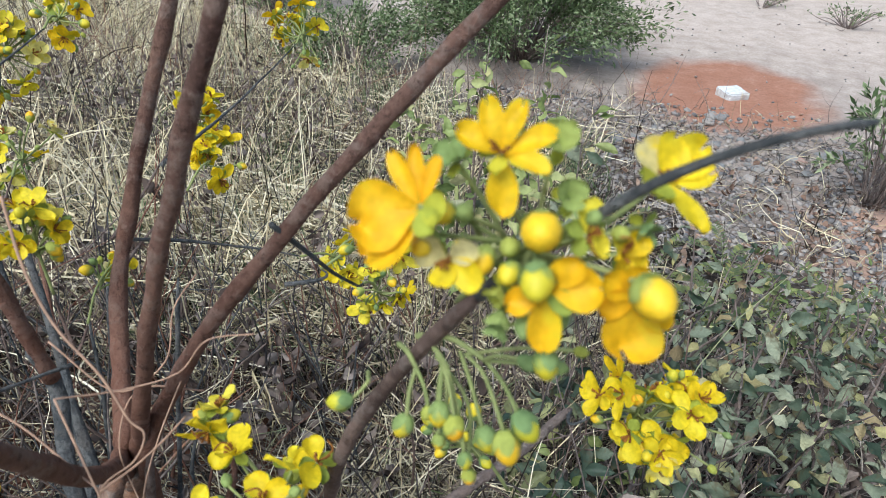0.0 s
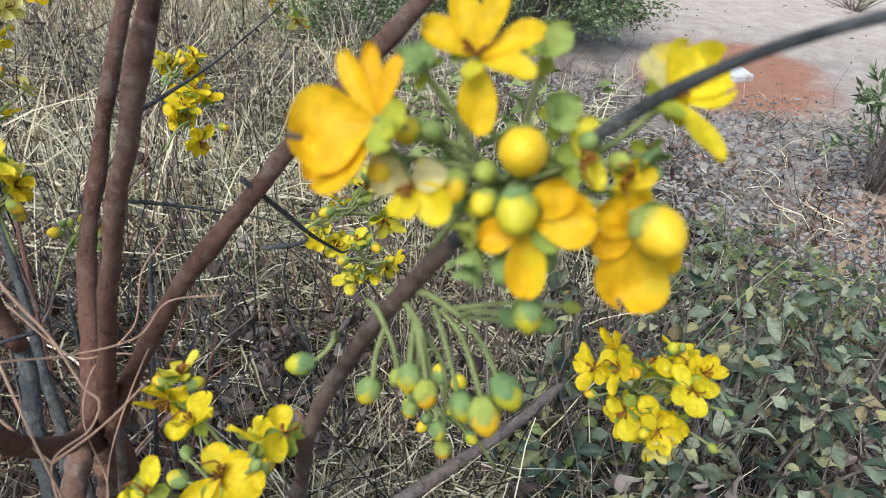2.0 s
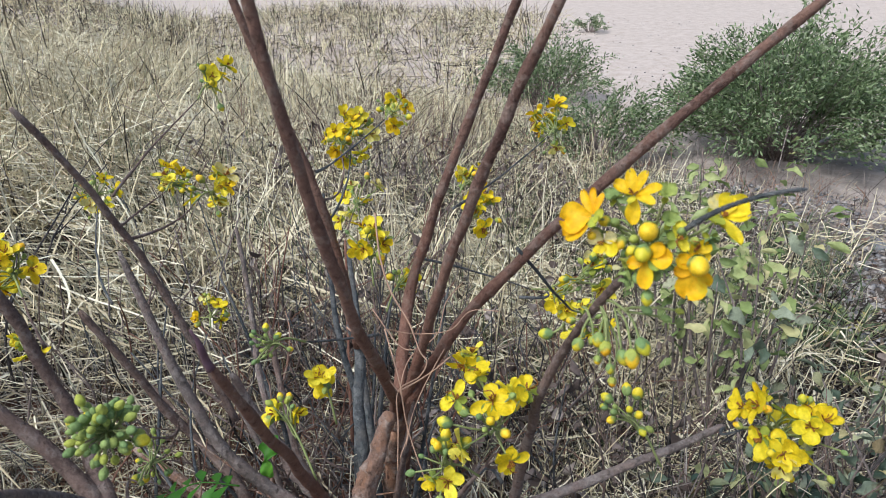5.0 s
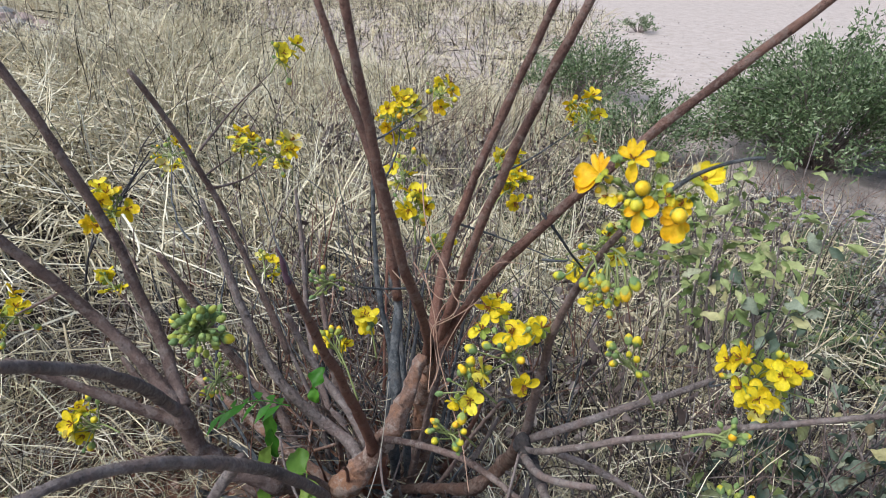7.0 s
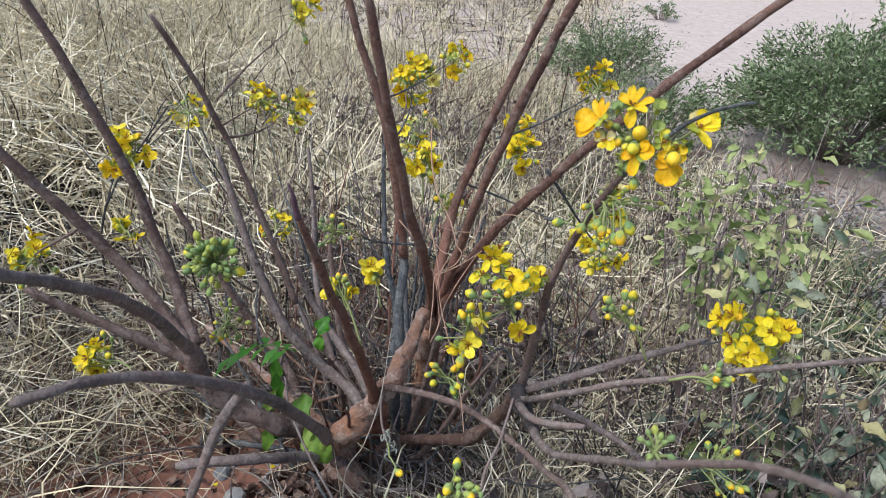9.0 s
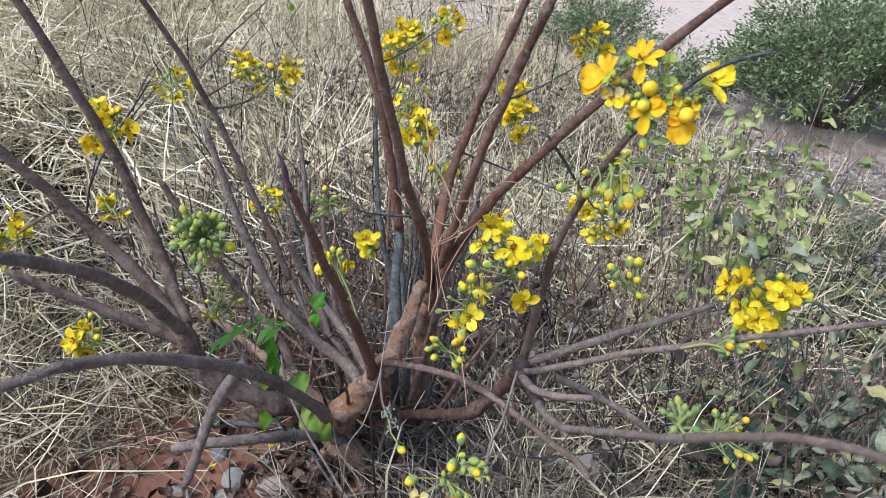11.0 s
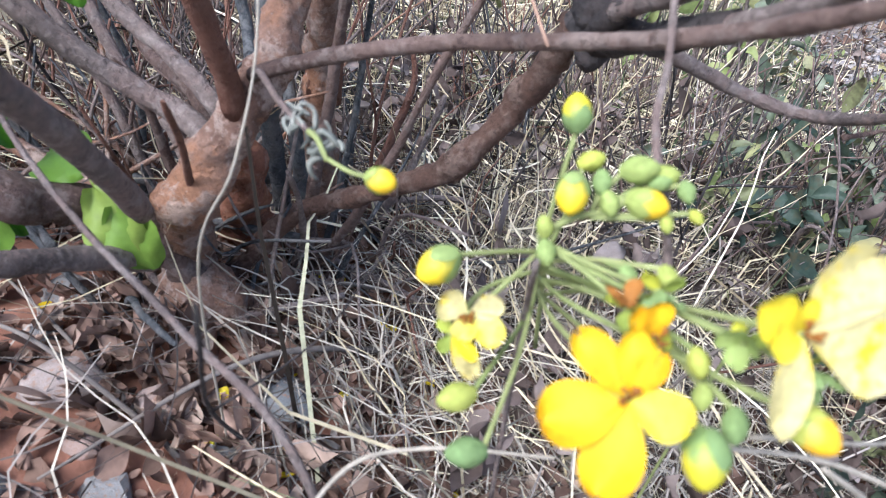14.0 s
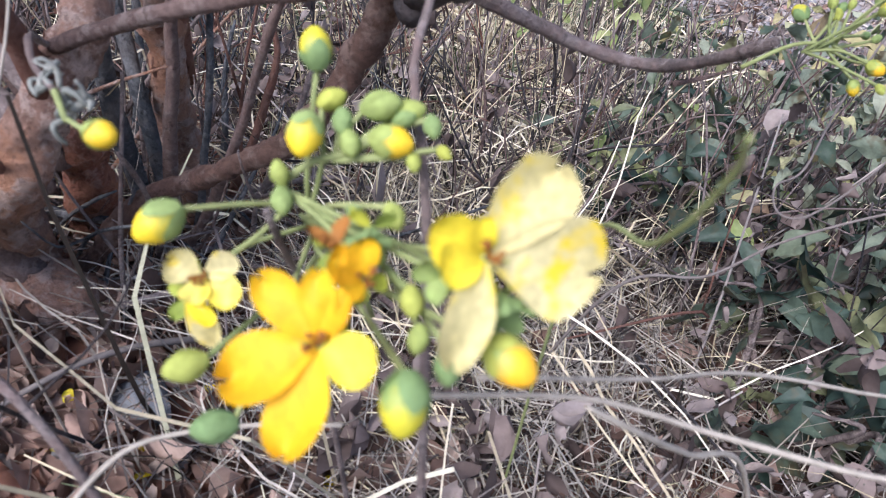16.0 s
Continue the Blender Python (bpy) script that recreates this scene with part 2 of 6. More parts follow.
SLAB = plant_material("pale_stone", [(0.0, (0.62, 0.64, 0.65)), (1.0, (0.70, 0.72, 0.73))], island=False, rough=0.9, grain=35.0, spots=(0.48, 0.44, 0.40), bump=0.5, depth=0.004)


def soil_material():
    m, nt, b = nodes_of("soil")
    pos = nt.nodes.new("ShaderNodeNewGeometry").outputs["Position"]
    wob = noise_tex(nt, 1.7, 5.0, 0.6, pos)
    fine = noise_tex(nt, 45.0, 8.0, 0.7, pos)
    mid = noise_tex(nt, 7.0, 6.0, 0.65, pos)

    def patch(x, y, rx, ry, edge):
        mp = nt.nodes.new("ShaderNodeMapping")
        mp.vector_type = "POINT"
        mp.inputs["Location"].default_value = (-x / rx, -y / ry, 0)
        mp.inputs["Scale"].default_value = (1 / rx, 1 / ry, 0)
        link(nt, pos, mp.inputs["Vector"])
        ln = nt.nodes.new("ShaderNodeVectorMath")
        ln.operation = "LENGTH"
        link(nt, mp.outputs["Vector"], ln.inputs[0])
        ad = nt.nodes.new("ShaderNodeMath")
        ad.operation = "MULTIPLY_ADD"
        link(nt, wob, ad.inputs[0])
        ad.inputs[1].default_value = 0.9
        link(nt, ln.outputs["Value"], ad.inputs[2])
        sc = nt.nodes.new("ShaderNodeMath")
        sc.operation = "MULTIPLY"
        link(nt, ad.outputs[0], sc.inputs[0])
        sc.inputs[1].default_value = 0.5
        return ramp(nt, sc.outputs[0], [(0.72 - edge, (1, 1, 1)), (0.72 + edge, (0, 0, 0))])

    col = ramp(nt, mid, [(0.3, (0.43, 0.358, 0.305)), (0.55, (0.52, 0.445, 0.39)), (0.75, (0.595, 0.525, 0.47))])
    # bank soil near-black: the shade deep between grass blades is put into its colour
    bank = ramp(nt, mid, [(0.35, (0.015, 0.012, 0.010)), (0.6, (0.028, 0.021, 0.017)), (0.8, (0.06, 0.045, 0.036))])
    red = ramp(nt, mid, [(0.3, (0.31, 0.15, 0.098)), (0.6, (0.375, 0.20, 0.14)), (0.8, (0.45, 0.29, 0.215))])
    humus = ramp(nt, mid, [(0.3, (0.18, 0.085, 0.058)), (0.6, (0.31, 0.155, 0.105)), (0.8, (0.37, 0.22, 0.16))])
    rubble = ramp(nt, mid, [(0.3, (0.24, 0.205, 0.18)), (0.55, (0.36, 0.31, 0.275)), (0.75, (0.47, 0.41, 0.365))])
    tinge = ramp(nt, mid, [(0.3, (0.38, 0.23, 0.165)), (0.6, (0.46, 0.31, 0.24)), (0.8, (0.52, 0.39, 0.32))])
    col = mix(nt, patch(0.2, 3.5, 2.7, 2.6, 0.2), col, rubble)
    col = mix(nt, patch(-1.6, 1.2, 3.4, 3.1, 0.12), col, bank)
    col = mix(nt, patch(0.88, 5.15, 0.64, 0.8, 0.09), col, red)
    col = mix(nt, patch(1.55, 3.1, 0.5, 0.45, 0.2), col, tinge)
    col = mix(nt, patch(-0.45, 0.36, 0.75, 0.68, 0.1), col, humus)
    col = mix(nt, 0.55, col, ramp(nt, fine, [(0.3, (0.6, 0.58, 0.56)), (0.7, (1.2, 1.2, 1.2))]), "MULTIPLY")
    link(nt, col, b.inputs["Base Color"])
    b.inputs["Roughness"].default_value = 0.95
    b.inputs["Specular IOR Level"].default_value = 0.15
    bumped(nt, b, fine, 0.6, 0.006)
    return m


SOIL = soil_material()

# ---- builders ----
rng = np.random.default_rng(7)


class Geo:
    """Gathers rings, ribbons and shapes for one mesh."""

    def __init__(self):
        self.v, self.f, self.m = [], [], []

    def add(self, verts, faces, slot=0):
        o = len(self.v)
        self.v += [tuple(p) for p in verts]
        self.f += [tuple(i + o for i in f) for f in faces]
        self.m += [slot] * len(faces)

    def tube(self, path, radii, sides=8, rough=0.0, slot=0, seed=0.0):
        path = [Vector(p) for p in path]
        verts, faces = [], []
        side = None
        for i, p in enumerate(path):
            t = (path[min(i + 1, len(path) - 1)] - path[max(i - 1, 0)]).normalized()
            side = t.orthogonal().normalized() if side is None else (side - t * side.dot(t)).normalized()
            other = t.cross(side)
            for k in range(sides):
                a = 2 * math.pi * k / sides
                d = side * math.cos(a) + other * math.sin(a)
                r = radii[i]
                if rough:
                    q = p + d * r
                    r *= 1 + rough * noise.noise(q * 38 + Vector((seed, 0, 0))) + rough * 0.7 * noise.noise(q * 120)
                verts.append(p + d * r)
        n = len(path)
        for i in range(n - 1):
            for k in range(sides):
                a, b = i * sides + k, i * sides + (k + 1) % sides
                faces.append((a, b, b + sides, a + sides))
        faces.append(tuple(range(sides - 1, -1, -1)))
        faces.append(tuple((n - 1) * sides + k for k in range(sides)))
        self.add(verts, faces, slot)

    def mesh(self, name, mats, smooth=True):
        me = bpy.data.meshes.new(name)
        me.from_pydata(self.v, [], self.f)
        for m in mats:
            me.materials.append(m)
        me.polygons.foreach_set("material_index", self.m)
        me.polygons.foreach_set("use_smooth", [smooth] * len(self.f))
        me.update()
        return me


def part(name, me, parent, label="", m=None):
    ob = new(name, me)
    ob.parent = parent
    if m is not None:
        ob.matrix_basis = m
    return tagged(ob, label=label)


def bezier(c, n):
    c = [Vector(p) for p in c]
    out = []
    for i in range(n + 1):
        s = i / n
        u = 1 - s
        out.append(c[0] * u**3 + c[1] * (3 * u * u * s) + c[2] * (3 * u * s * s) + c[3] * s**3)
    return out


def spline(pts, n):
    """A smooth line through a few points."""
    pts = [Vector(p) for p in pts]
    ext = [pts[0] * 2 - pts[1]] + pts + [pts[-1] * 2 - pts[-2]]
    out = []
    for i in range(1, len(ext) - 2):
        p0, p1, p2, p3 = ext[i - 1 : i + 3]
        for k in range(n):
            t = k / n
            out.append(0.5 * ((2 * p1) + (p2 - p0) * t + (2 * p0 - 5 * p1 + 4 * p2 - p3) * t * t + (3 * p1 - p0 - 3 * p2 + p3) * t**3))
    return out + [pts[-1]]


def basis(z, spin=0.0):
    """A turn whose z points along z."""
    z = Vector(z).normalized()
    x = z.orthogonal().normalized()
    m = Matrix((x, z.cross(x), z)).transposed()
    return m.to_4x4() @ Matrix.Rotation(spin, 4, "Z")


def place(at, z, spin=0.0, scale=1.0):
    return Matrix.Translation(at) @ basis(z, spin) @ Matrix.Scale(scale, 4)


ROAD = -0.6


def land(x, y):
    """Height of the ground: a bank that falls to the flat dirt road."""
    p = 0.02 - 0.27 * (y - 0.43) - 0.13 * (x + 0.38)
    s = ROAD + np.logaddexp(0, 12 * (p - ROAD)) / 12
    mound = 0.045 * np.exp(-(((x + 0.4) / 0.17) ** 2) - ((y - 0.36) / 0.15) ** 2)
    return 0.35 - np.logaddexp(0, 12 * (0.35 - s)) / 12 + mound


def land_at(x, y):
    far = math.hypot(x, y - 1)
    k = 0.018 if far < 4 else 0.03
    return float(land(x, y)) + k * noise.noise(Vector((x * 5, y * 5, 0))) + 0.006 * noise.noise(Vector((x * 22, y * 22, 3)))


def joined(name, template_v, template_f, mats, place_, turns, sizes):
    """Many copies of a small shape, or of one of several shapes, in one mesh."""
    tv = np.asarray(template_v)
    tv = tv[None] if tv.ndim == 2 else tv
    n, k = len(place_), tv.shape[1]
    v = np.einsum("nij,nkj->nki", turns, tv[rng.integers(len(tv), size=n)]) * sizes[:, None, None] + place_[:, None, :]
    f = (np.asarray(template_f)[None] + (np.arange(n) * k)[:, None, None]).reshape(-1, len(template_f[0]))
    me = bpy.data.meshes.new(name)
    me.from_pydata(v.reshape(-1, 3).tolist(), [], f.tolist())
    for m in mats:
        me.materials.append(m)
    me.polygons.foreach_set("use_smooth", [True] * len(f))
    me.update()
    return me


def turns_of(n, z, spread):
    """Random turns about directions z (n, 3), tipped by spread."""
    z = z + rng.normal(0, spread, (n, 3))
    z /= np.linalg.norm(z, axis=1, keepdims=True)
    a = rng.normal(0, 1, (n, 3))
    x = np.cross(a, z)
    x /= np.linalg.norm(x, axis=1, keepdims=True)
    return np.stack([x, np.cross(z, x), z], 2)


def blades(name, mats, pos, heading, lean, bend, length, width, seg=5, sway=0.5, lift=0.03):
    """Thin bent blades or straws in one mesh."""
    n = len(pos)
    pts = np.zeros((n, seg + 1, 3))
    pts[:, 0] = pos
    drift = rng.normal(0, sway, n)
    th, az = lean.copy(), heading.copy()
    for k in range(seg):
        step = (length / seg)[:, None] * np.stack([np.sin(th) * np.cos(az), np.sin(th) * np.sin(az), np.cos(th)], 1)
        pts[:, k + 1] = pts[:, k] + step
        th += bend / seg + rng.normal(0, 0.12, n)
        az += drift / seg + rng.normal(0, 0.12, n)
    low = land(pts[..., 0], pts[..., 1]) + 0.004 + rng.random((n, 1)) * lift
    pts[:, 1:, 2] = np.maximum(pts[:, 1:, 2], low[:, 1:])
    roll = rng.normal(0, 0.55, n)
    flat = np.stack([-np.sin(heading), np.cos(heading), np.zeros(n)], 1)
    side = flat * np.cos(roll)[:, None] + np.array([0, 0, 1.0]) * np.sin(roll)[:, None]
    taper = np.linspace(1, 0.45, seg + 1)
    off = side[:, None, :] * (width[:, None] * taper)[:, :, None] / 2
    v = np.stack([pts - off, pts + off], 2).reshape(-1, 3)
    base = (np.arange(n) * (seg + 1) * 2)[:, None, None] + (np.arange(seg) * 2)[None, :, None] + np.array([0, 1, 3, 2])[None, None, :]
    me = bpy.data.meshes.new(name)
    me.from_pydata(v.tolist(), [], base.reshape(-1, 4).tolist())
    for m in mats:
        me.materials.append(m)
    me.update()
    return me


# ---- ground ----
def axis_steps(lo, hi, n, centre, fine):
    u = np.linspace(-1, 1, n)
    s = np.sinh(u * 5.2) / np.sinh(5.2)
    a = np.where(s < 0, centre + s * (centre - lo), centre + s * (hi - centre))
    return a + u * fine


gx, gy = axis_steps(-300, 300, 221, -0.2, 0.9), axis_steps(-300, 900, 221, 0.9, 1.2)
gv = [(x, y, land_at(x, y)) for y in gy for x in gx]
gf = [(j * 221 + i, j * 221 + i + 1, (j + 1) * 221 + i + 1, (j + 1) * 221 + i) for j in range(220) for i in range(220)]
gme = bpy.data.meshes.new("ground")
gme.from_pydata(gv, [], gf)
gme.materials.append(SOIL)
gme.polygons.foreach_set("use_smooth", [True] * len(gf))
tagged(new("ground", gme), "dusty bank of reddish soil, its colour darkened for shade under grass, falling to a pale dirt road", "ground", kind="structure")

# ---- the flowering shrub ----
shrub = tagged(new("flowering_shrub"), "many-stemmed brown shrub with yellow flower clusters on dry bank", "shrub")
shrub.location = (-0.4, 0.4, 0.0)
bpy.context.view_layer.update()
UNDO = Matrix.Translation((0.4, -0.4, 0.0))


def limb(name, c, r0, r1, mat, n=34, sides=12, rough=0.2, label="", nodes=5, tail=None, r2=0.0, lead=None, girth=None):
    """A woody stem along a curve, with swollen nodes; it can run on along a tail; girth gives radii along it."""
    path = bezier(c, n) if len(c) == 4 else spline(c, max(4, n // (len(c) - 1)))
    if lead:
        path = spline([*lead, path[0]], 5)[:-1] + path
    knee = len(path)
    if tail:
        path += bezier(tail, 10)[1:]
    m = len(path)
    seed = path[0].x * 50
    radii = []
    for i in range(m):
        s = i / (m - 1)
        swell = 1 + 0.09 * max(0.0, math.sin(s * nodes * 2 * math.pi + seed)) ** 6
        r = r0 + (r1 - r0) * i / (knee - 1) if i < knee else r1 + (r2 - r1) * (i - knee + 1) / (m - knee)
        if girth:
            r = float(np.interp(s * (len(girth) - 1), range(len(girth)), girth))
        radii.append(r * swell * 0.9)
        path[i] = path[i] + Vector((noise.noise(path[i] * 14), noise.noise(path[i] * 14 + Vector((9, 0, 0))), 0)) * 0.0035 * math.sin(math.pi * s)
    radii[-1] *= 0.65
    g = Geo()
    g.tube(path, radii, sides, rough, seed=seed)
    return part(name, g.mesh(name, [mat]), shrub, label, UNDO)


limb("trunk", [(-0.40, 0.365, -0.01), (-0.404, 0.368, 0.065), (-0.415, 0.374, 0.147), (-0.383, 0.362, 0.225), (-0.343, 0.396, 0.304), (-0.332, 0.435, 0.355), (-0.335, 0.49, 0.43)], 0.05, 0.012, BARK_OLD, 84, 24, 0.42, "gnarled orange-brown trunk", 3, girth=(0.052, 0.037, 0.0225, 0.0225, 0.018, 0.016, 0.011))
limb("trunk", [(-0.455, 0.615, -0.06), (-0.432, 0.585, 0.161), (-0.385, 0.55, 0.29), (-0.345, 0.52, 0.40)], 0.028, 0.012, BARK_OLD, 50, 18, 0.42, "gnarled orange-brown trunk", 3)
limb("trunk", [(-0.41, 0.40, 0.09), (-0.353, 0.44, 0.166), (-0.305, 0.46, 0.192), (-0.255, 0.464, 0.222), (-0.205, 0.462, 0.263), (-0.158, 0.478, 0.33), (-0.130, 0.462, 0.390)], 0.0175, 0.0105, BARK_DARK, 60, 18, 0.45, "dark brown limb bent low along the ground", 3, girth=(0.0105, 0.0095, 0.0095, 0.010, 0.0108, 0.0112, 0.0105))
limb("trunk", [(-0.40, 0.37, 0.11), (-0.43, 0.335, 0.205), (-0.44, 0.26, 0.27), (-0.49, 0.19, 0.35), (-0.502, 0.174, 0.435)], 0.018, 0.014, BARK, 50, 18, 0.38, "", 3)
limb("root", [(-0.475, 0.50, 0.0), (-0.455, 0.48, 0.085), (-0.42, 0.455, 0.16), (-0.385, 0.43, 0.235)], 0.034, 0.016, BARK_ROT, 30, 16, 0.5, "crumbling dark reddish stump between the trunks")
for ang, reach in ((-0.05, 0.088), (0.75, 0.07), (1.6, 0.06), (2.7, 0.1), (3.9, 0.085), (5.3, 0.09)):
    d = Vector((math.cos(ang), math.sin(ang), 0))
    p = Vector((-0.404, 0.366, 0.0))
    limb("root", [p + Vector((0, 0, 0.13)), p + d * 0.022 + Vector((0, 0, 0.10)), p + d * reach * 0.6 + Vector((0, 0, 0.06)), p + d * reach + Vector((0, 0, land_at(p.x + d.x * reach, p.y + d.y * reach) - 0.008))], 0.024, 0.013, BARK_OLD, 18, 12, 0.5, "knobbly orange-brown root" if ang < 0 else "")
# stems of the middle
limb("branch", [(-0.334, 0.502, 0.445), (-0.236, 0.403, 0.544), (-0.208, 0.311, 0.675), (-0.199, 0.25, 0.931)], 0.010, 0.0052, BARK_LOW, tail=[(-0.199, 0.25, 0.931), (-0.196, 0.236, 1.0), (-0.2, 0.225, 1.08), (-0.21, 0.215, 1.16)], r2=0.004, lead=[(-0.405, 0.56, 0.22), (-0.368, 0.535, 0.34)])
limb("branch", [(-0.43, 0.52, 0.08), (-0.41, 0.495, 0.22), (-0.395, 0.49, 0.33), (-0.43, 0.525, 0.385), (-0.455, 0.56, 0.45), (-0.46, 0.555, 0.50)], 0.0102, 0.0088, BARK_BLUE, 40, label="thick stem weathered blue-grey at its foot")
limb("branch", [(-0.455, 0.56, 0.455), (-0.462, 0.548, 0.58), (-0.47, 0.528, 0.70), (-0.501, 0.486, 0.886), (-0.515, 0.465, 0.98), (-0.53, 0.45, 1.1)], 0.0092, 0.0042, BARK_LOW, 44)
limb("branch", [(-0.336, 0.512, 0.453), (-0.394, 0.608, 0.525), (-0.39, 0.624, 0.612), (-0.275, 0.673, 0.899)], 0.0105, 0.0065, BARK_LOW, tail=[(-0.275, 0.673, 0.899), (-0.25, 0.683, 0.96), (-0.225, 0.69, 1.03), (-0.2, 0.7, 1.1)], r2=0.004, lead=[(-0.425, 0.595, 0.2), (-0.386, 0.566, 0.33)])
limb("branch", [(-0.324, 0.515, 0.448), (-0.275, 0.49, 0.536), (-0.234, 0.465, 0.677), (-0.131, 0.5, 0.925)], 0.0095, 0.006, BARK_LOW, tail=[(-0.131, 0.5, 0.925), (-0.105, 0.51, 0.985), (-0.08, 0.52, 1.05), (-0.06, 0.53, 1.12)], r2=0.0045, lead=[(-0.405, 0.59, 0.2), (-0.366, 0.556, 0.34)])
limb("branch", [(-0.32, 0.515, 0.432), (-0.257, 0.51, 0.576), (-0.159, 0.541, 0.716), (0.048, 0.645, 0.936)], 0.0095, 0.006, BARK_LOW, tail=[(0.048, 0.645, 0.936), (0.1, 0.67, 0.99), (0.15, 0.7, 1.06), (0.2, 0.72, 1.13)], r2=0.005, lead=[(-0.395, 0.575, 0.24), (-0.356, 0.545, 0.34)])
# stems from the front trunk
limb("branch", [(-0.345, 0.385, 0.30), (-0.322, 0.345, 0.43), (-0.281, 0.262, 0.557), (-0.247, 0.193, 0.715)], 0.0098, 0.0046, BARK_LOW, label="cut stem with a purplish dry tip")
limb("branch", [(-0.362, 0.375, 0.265), (-0.43, 0.425, 0.275), (-0.465, 0.356, 0.282), (-0.541, 0.339, 0.419)], 0.0112, 0.009, BARK_GREY, tail=[(-0.541, 0.339, 0.419), (-0.575, 0.33, 0.49), (-0.6, 0.33, 0.56), (-0.64, 0.33, 0.66)], r2=0.005)
limb("branch", [(-0.33, 0.39, 0.33), (-0.163, 0.397, 0.411), (-0.098, 0.382, 0.393), (0.015, 0.285, 0.487)], 0.006, 0.0036, BARK, tail=[(0.015, 0.285, 0.487), (0.05, 0.25, 0.52), (0.08, 0.23, 0.55), (0.105, 0.2, 0.565)], r2=0.003)
# stems of the side trunk
limb("branch", [(-0.502, 0.18, 0.43), (-0.598, 0.203, 0.496), (-0.6, 0.217, 0.578), (-0.645, 0.113, 0.886)], 0.011, 0.006, BARK, tail=[(-0.645, 0.113, 0.886), (-0.66, 0.09, 0.96), (-0.67, 0.07, 1.03), (-0.69, 0.05, 1.1)], r2=0.004)
limb("branch", [(-0.505, 0.173, 0.43), (-0.596, 0.152, 0.536), (-0.616, 0.126, 0.572), (-0.645, 0.063, 0.682)], 0.0105, 0.0075, BARK, tail=[(-0.645, 0.063, 0.682), (-0.665, 0.03, 0.74), (-0.68, 0.0, 0.8), (-0.7, -0.03, 0.88)], r2=0.005)
limb("branch", [(-0.503, 0.172, 0.425), (-0.441, 0.114, 0.535), (-0.377, 0.056, 0.628), (-0.324, -0.042, 0.704)], 0.0098, 0.0062, BARK_GREY, tail=[(-0.324, -0.042, 0.704), (-0.31, -0.07, 0.725), (-0.3, -0.1, 0.75), (-0.29, -0.14, 0.775)], r2=0.006)
limb("branch", [(-0.5, 0.18, 0.40), (-0.53, 0.13, 0.44), (-0.57, 0.08, 0.49), (-0.61, 0.02, 0.545)], 0.0095, 0.006, BARK, 16)
limb("branch", [(-0.36, 0.3, 0.26), (-0.26, 0.18, 0.471), (-0.225, 0.059, 0.614), (-0.206, -0.06, 0.664)], 0.0092, 0.0052, BARK_GREY, label="bare grey cut branch", tail=[(-0.206, -0.06, 0.664), (-0.205, -0.075, 0.666), (-0.207, -0.09, 0.667), (-0.212, -0.1, 0.665)], r2=0.0042)
limb("branch", [(-0.258, 0.12, 0.53), (-0.30, 0.10, 0.47), (-0.295, 0.075, 0.425), (-0.302, 0.048, 0.37)], 0.0075, 0.0055, BARK_GREY, 14)
limb("branch", [(-0.40, 0.325, 0.18), (-0.367, 0.251, 0.258), (-0.376, 0.186, 0.296), (-0.444, 0.099, 0.295)], 0.0105, 0.008, BARK_GREY)
limb("branch", [(-0.532, 0.38, 0.40), (-0.615, 0.373, 0.58), (-0.624, 0.337, 0.718), (-0.62, 0.248, 0.865)], 0.0062, 0.0042, BARK)
# stems of the knuckle
limb("branch", [(-0.133, 0.475, 0.388), (-0.1, 0.462, 0.528), (-0.082, 0.414, 0.651), (0.009, 0.389, 0.783)], 0.0075, 0.0036, BARK)
limb("branch", [(0.009, 0.389, 0.783), (0.036, 0.388, 0.815), (0.066, 0.369, 0.865), (0.118, 0.371, 0.878)], 0.0029, 0.0014, BARK_BLUE, label="thin bowed tip")
limb("branch", [(-0.125, 0.47, 0.394), (-0.013, 0.516, 0.476), (0.026, 0.581, 0.491), (0.06, 0.627, 0.497)], 0.0068, 0.0042, BARK_GREY)
limb("branch", [(-0.118, 0.456, 0.391), (-0.034, 0.356, 0.498), (0.042, 0.387, 0.557), (0.223, 0.419, 0.656)], 0.0053, 0.003, BARK_GREY, tail=[(0.223, 0.419, 0.656), (0.255, 0.424, 0.674), (0.29, 0.432, 0.69), (0.33, 0.44, 0.715)], r2=0.0016)
limb("branch", [(-0.118, 0.462, 0.379), (-0.014, 0.358, 0.444), (-0.014, 0.302, 0.455), (0.235, 0.07, 0.795)], 0.0074, 0.0021, BARK_GREY, label="grey bowed cut branch", tail=[(0.235, 0.07, 0.795), (0.252, 0.055, 0.815), (0.268, 0.04, 0.83), (0.285, 0.022, 0.842)], r2=0.0017)
limb("branch", [(-0.118, 0.459, 0.385), (-0.098, 0.42, 0.424), (-0.061, 0.357, 0.443), (0.039, 0.336, 0.519)], 0.0068, 0.004, BARK_GREY)
limb("branch", [(-0.09, 0.5, 0.37), (-0.009, 0.58, 0.31), (0.03, 0.56, 0.31), (0.079, 0.46, 0.39)], 0.006, 0.004, BARK_GREY)
g = Geo()
for i in range(7):
    a = i * 0.9
    g.tube(spline([(-0.126 + 0.004 * math.sin(a * 3), 0.464, 0.366 + 0.005 * i), (-0.122 + 0.013 * math.cos(a), 0.464 + 0.013 * math.sin(a), 0.376 + 0.004 * i)], 4), [0.0115, 0.0125, 0.0105, 0.0085, 0.006], 10, 0.35)
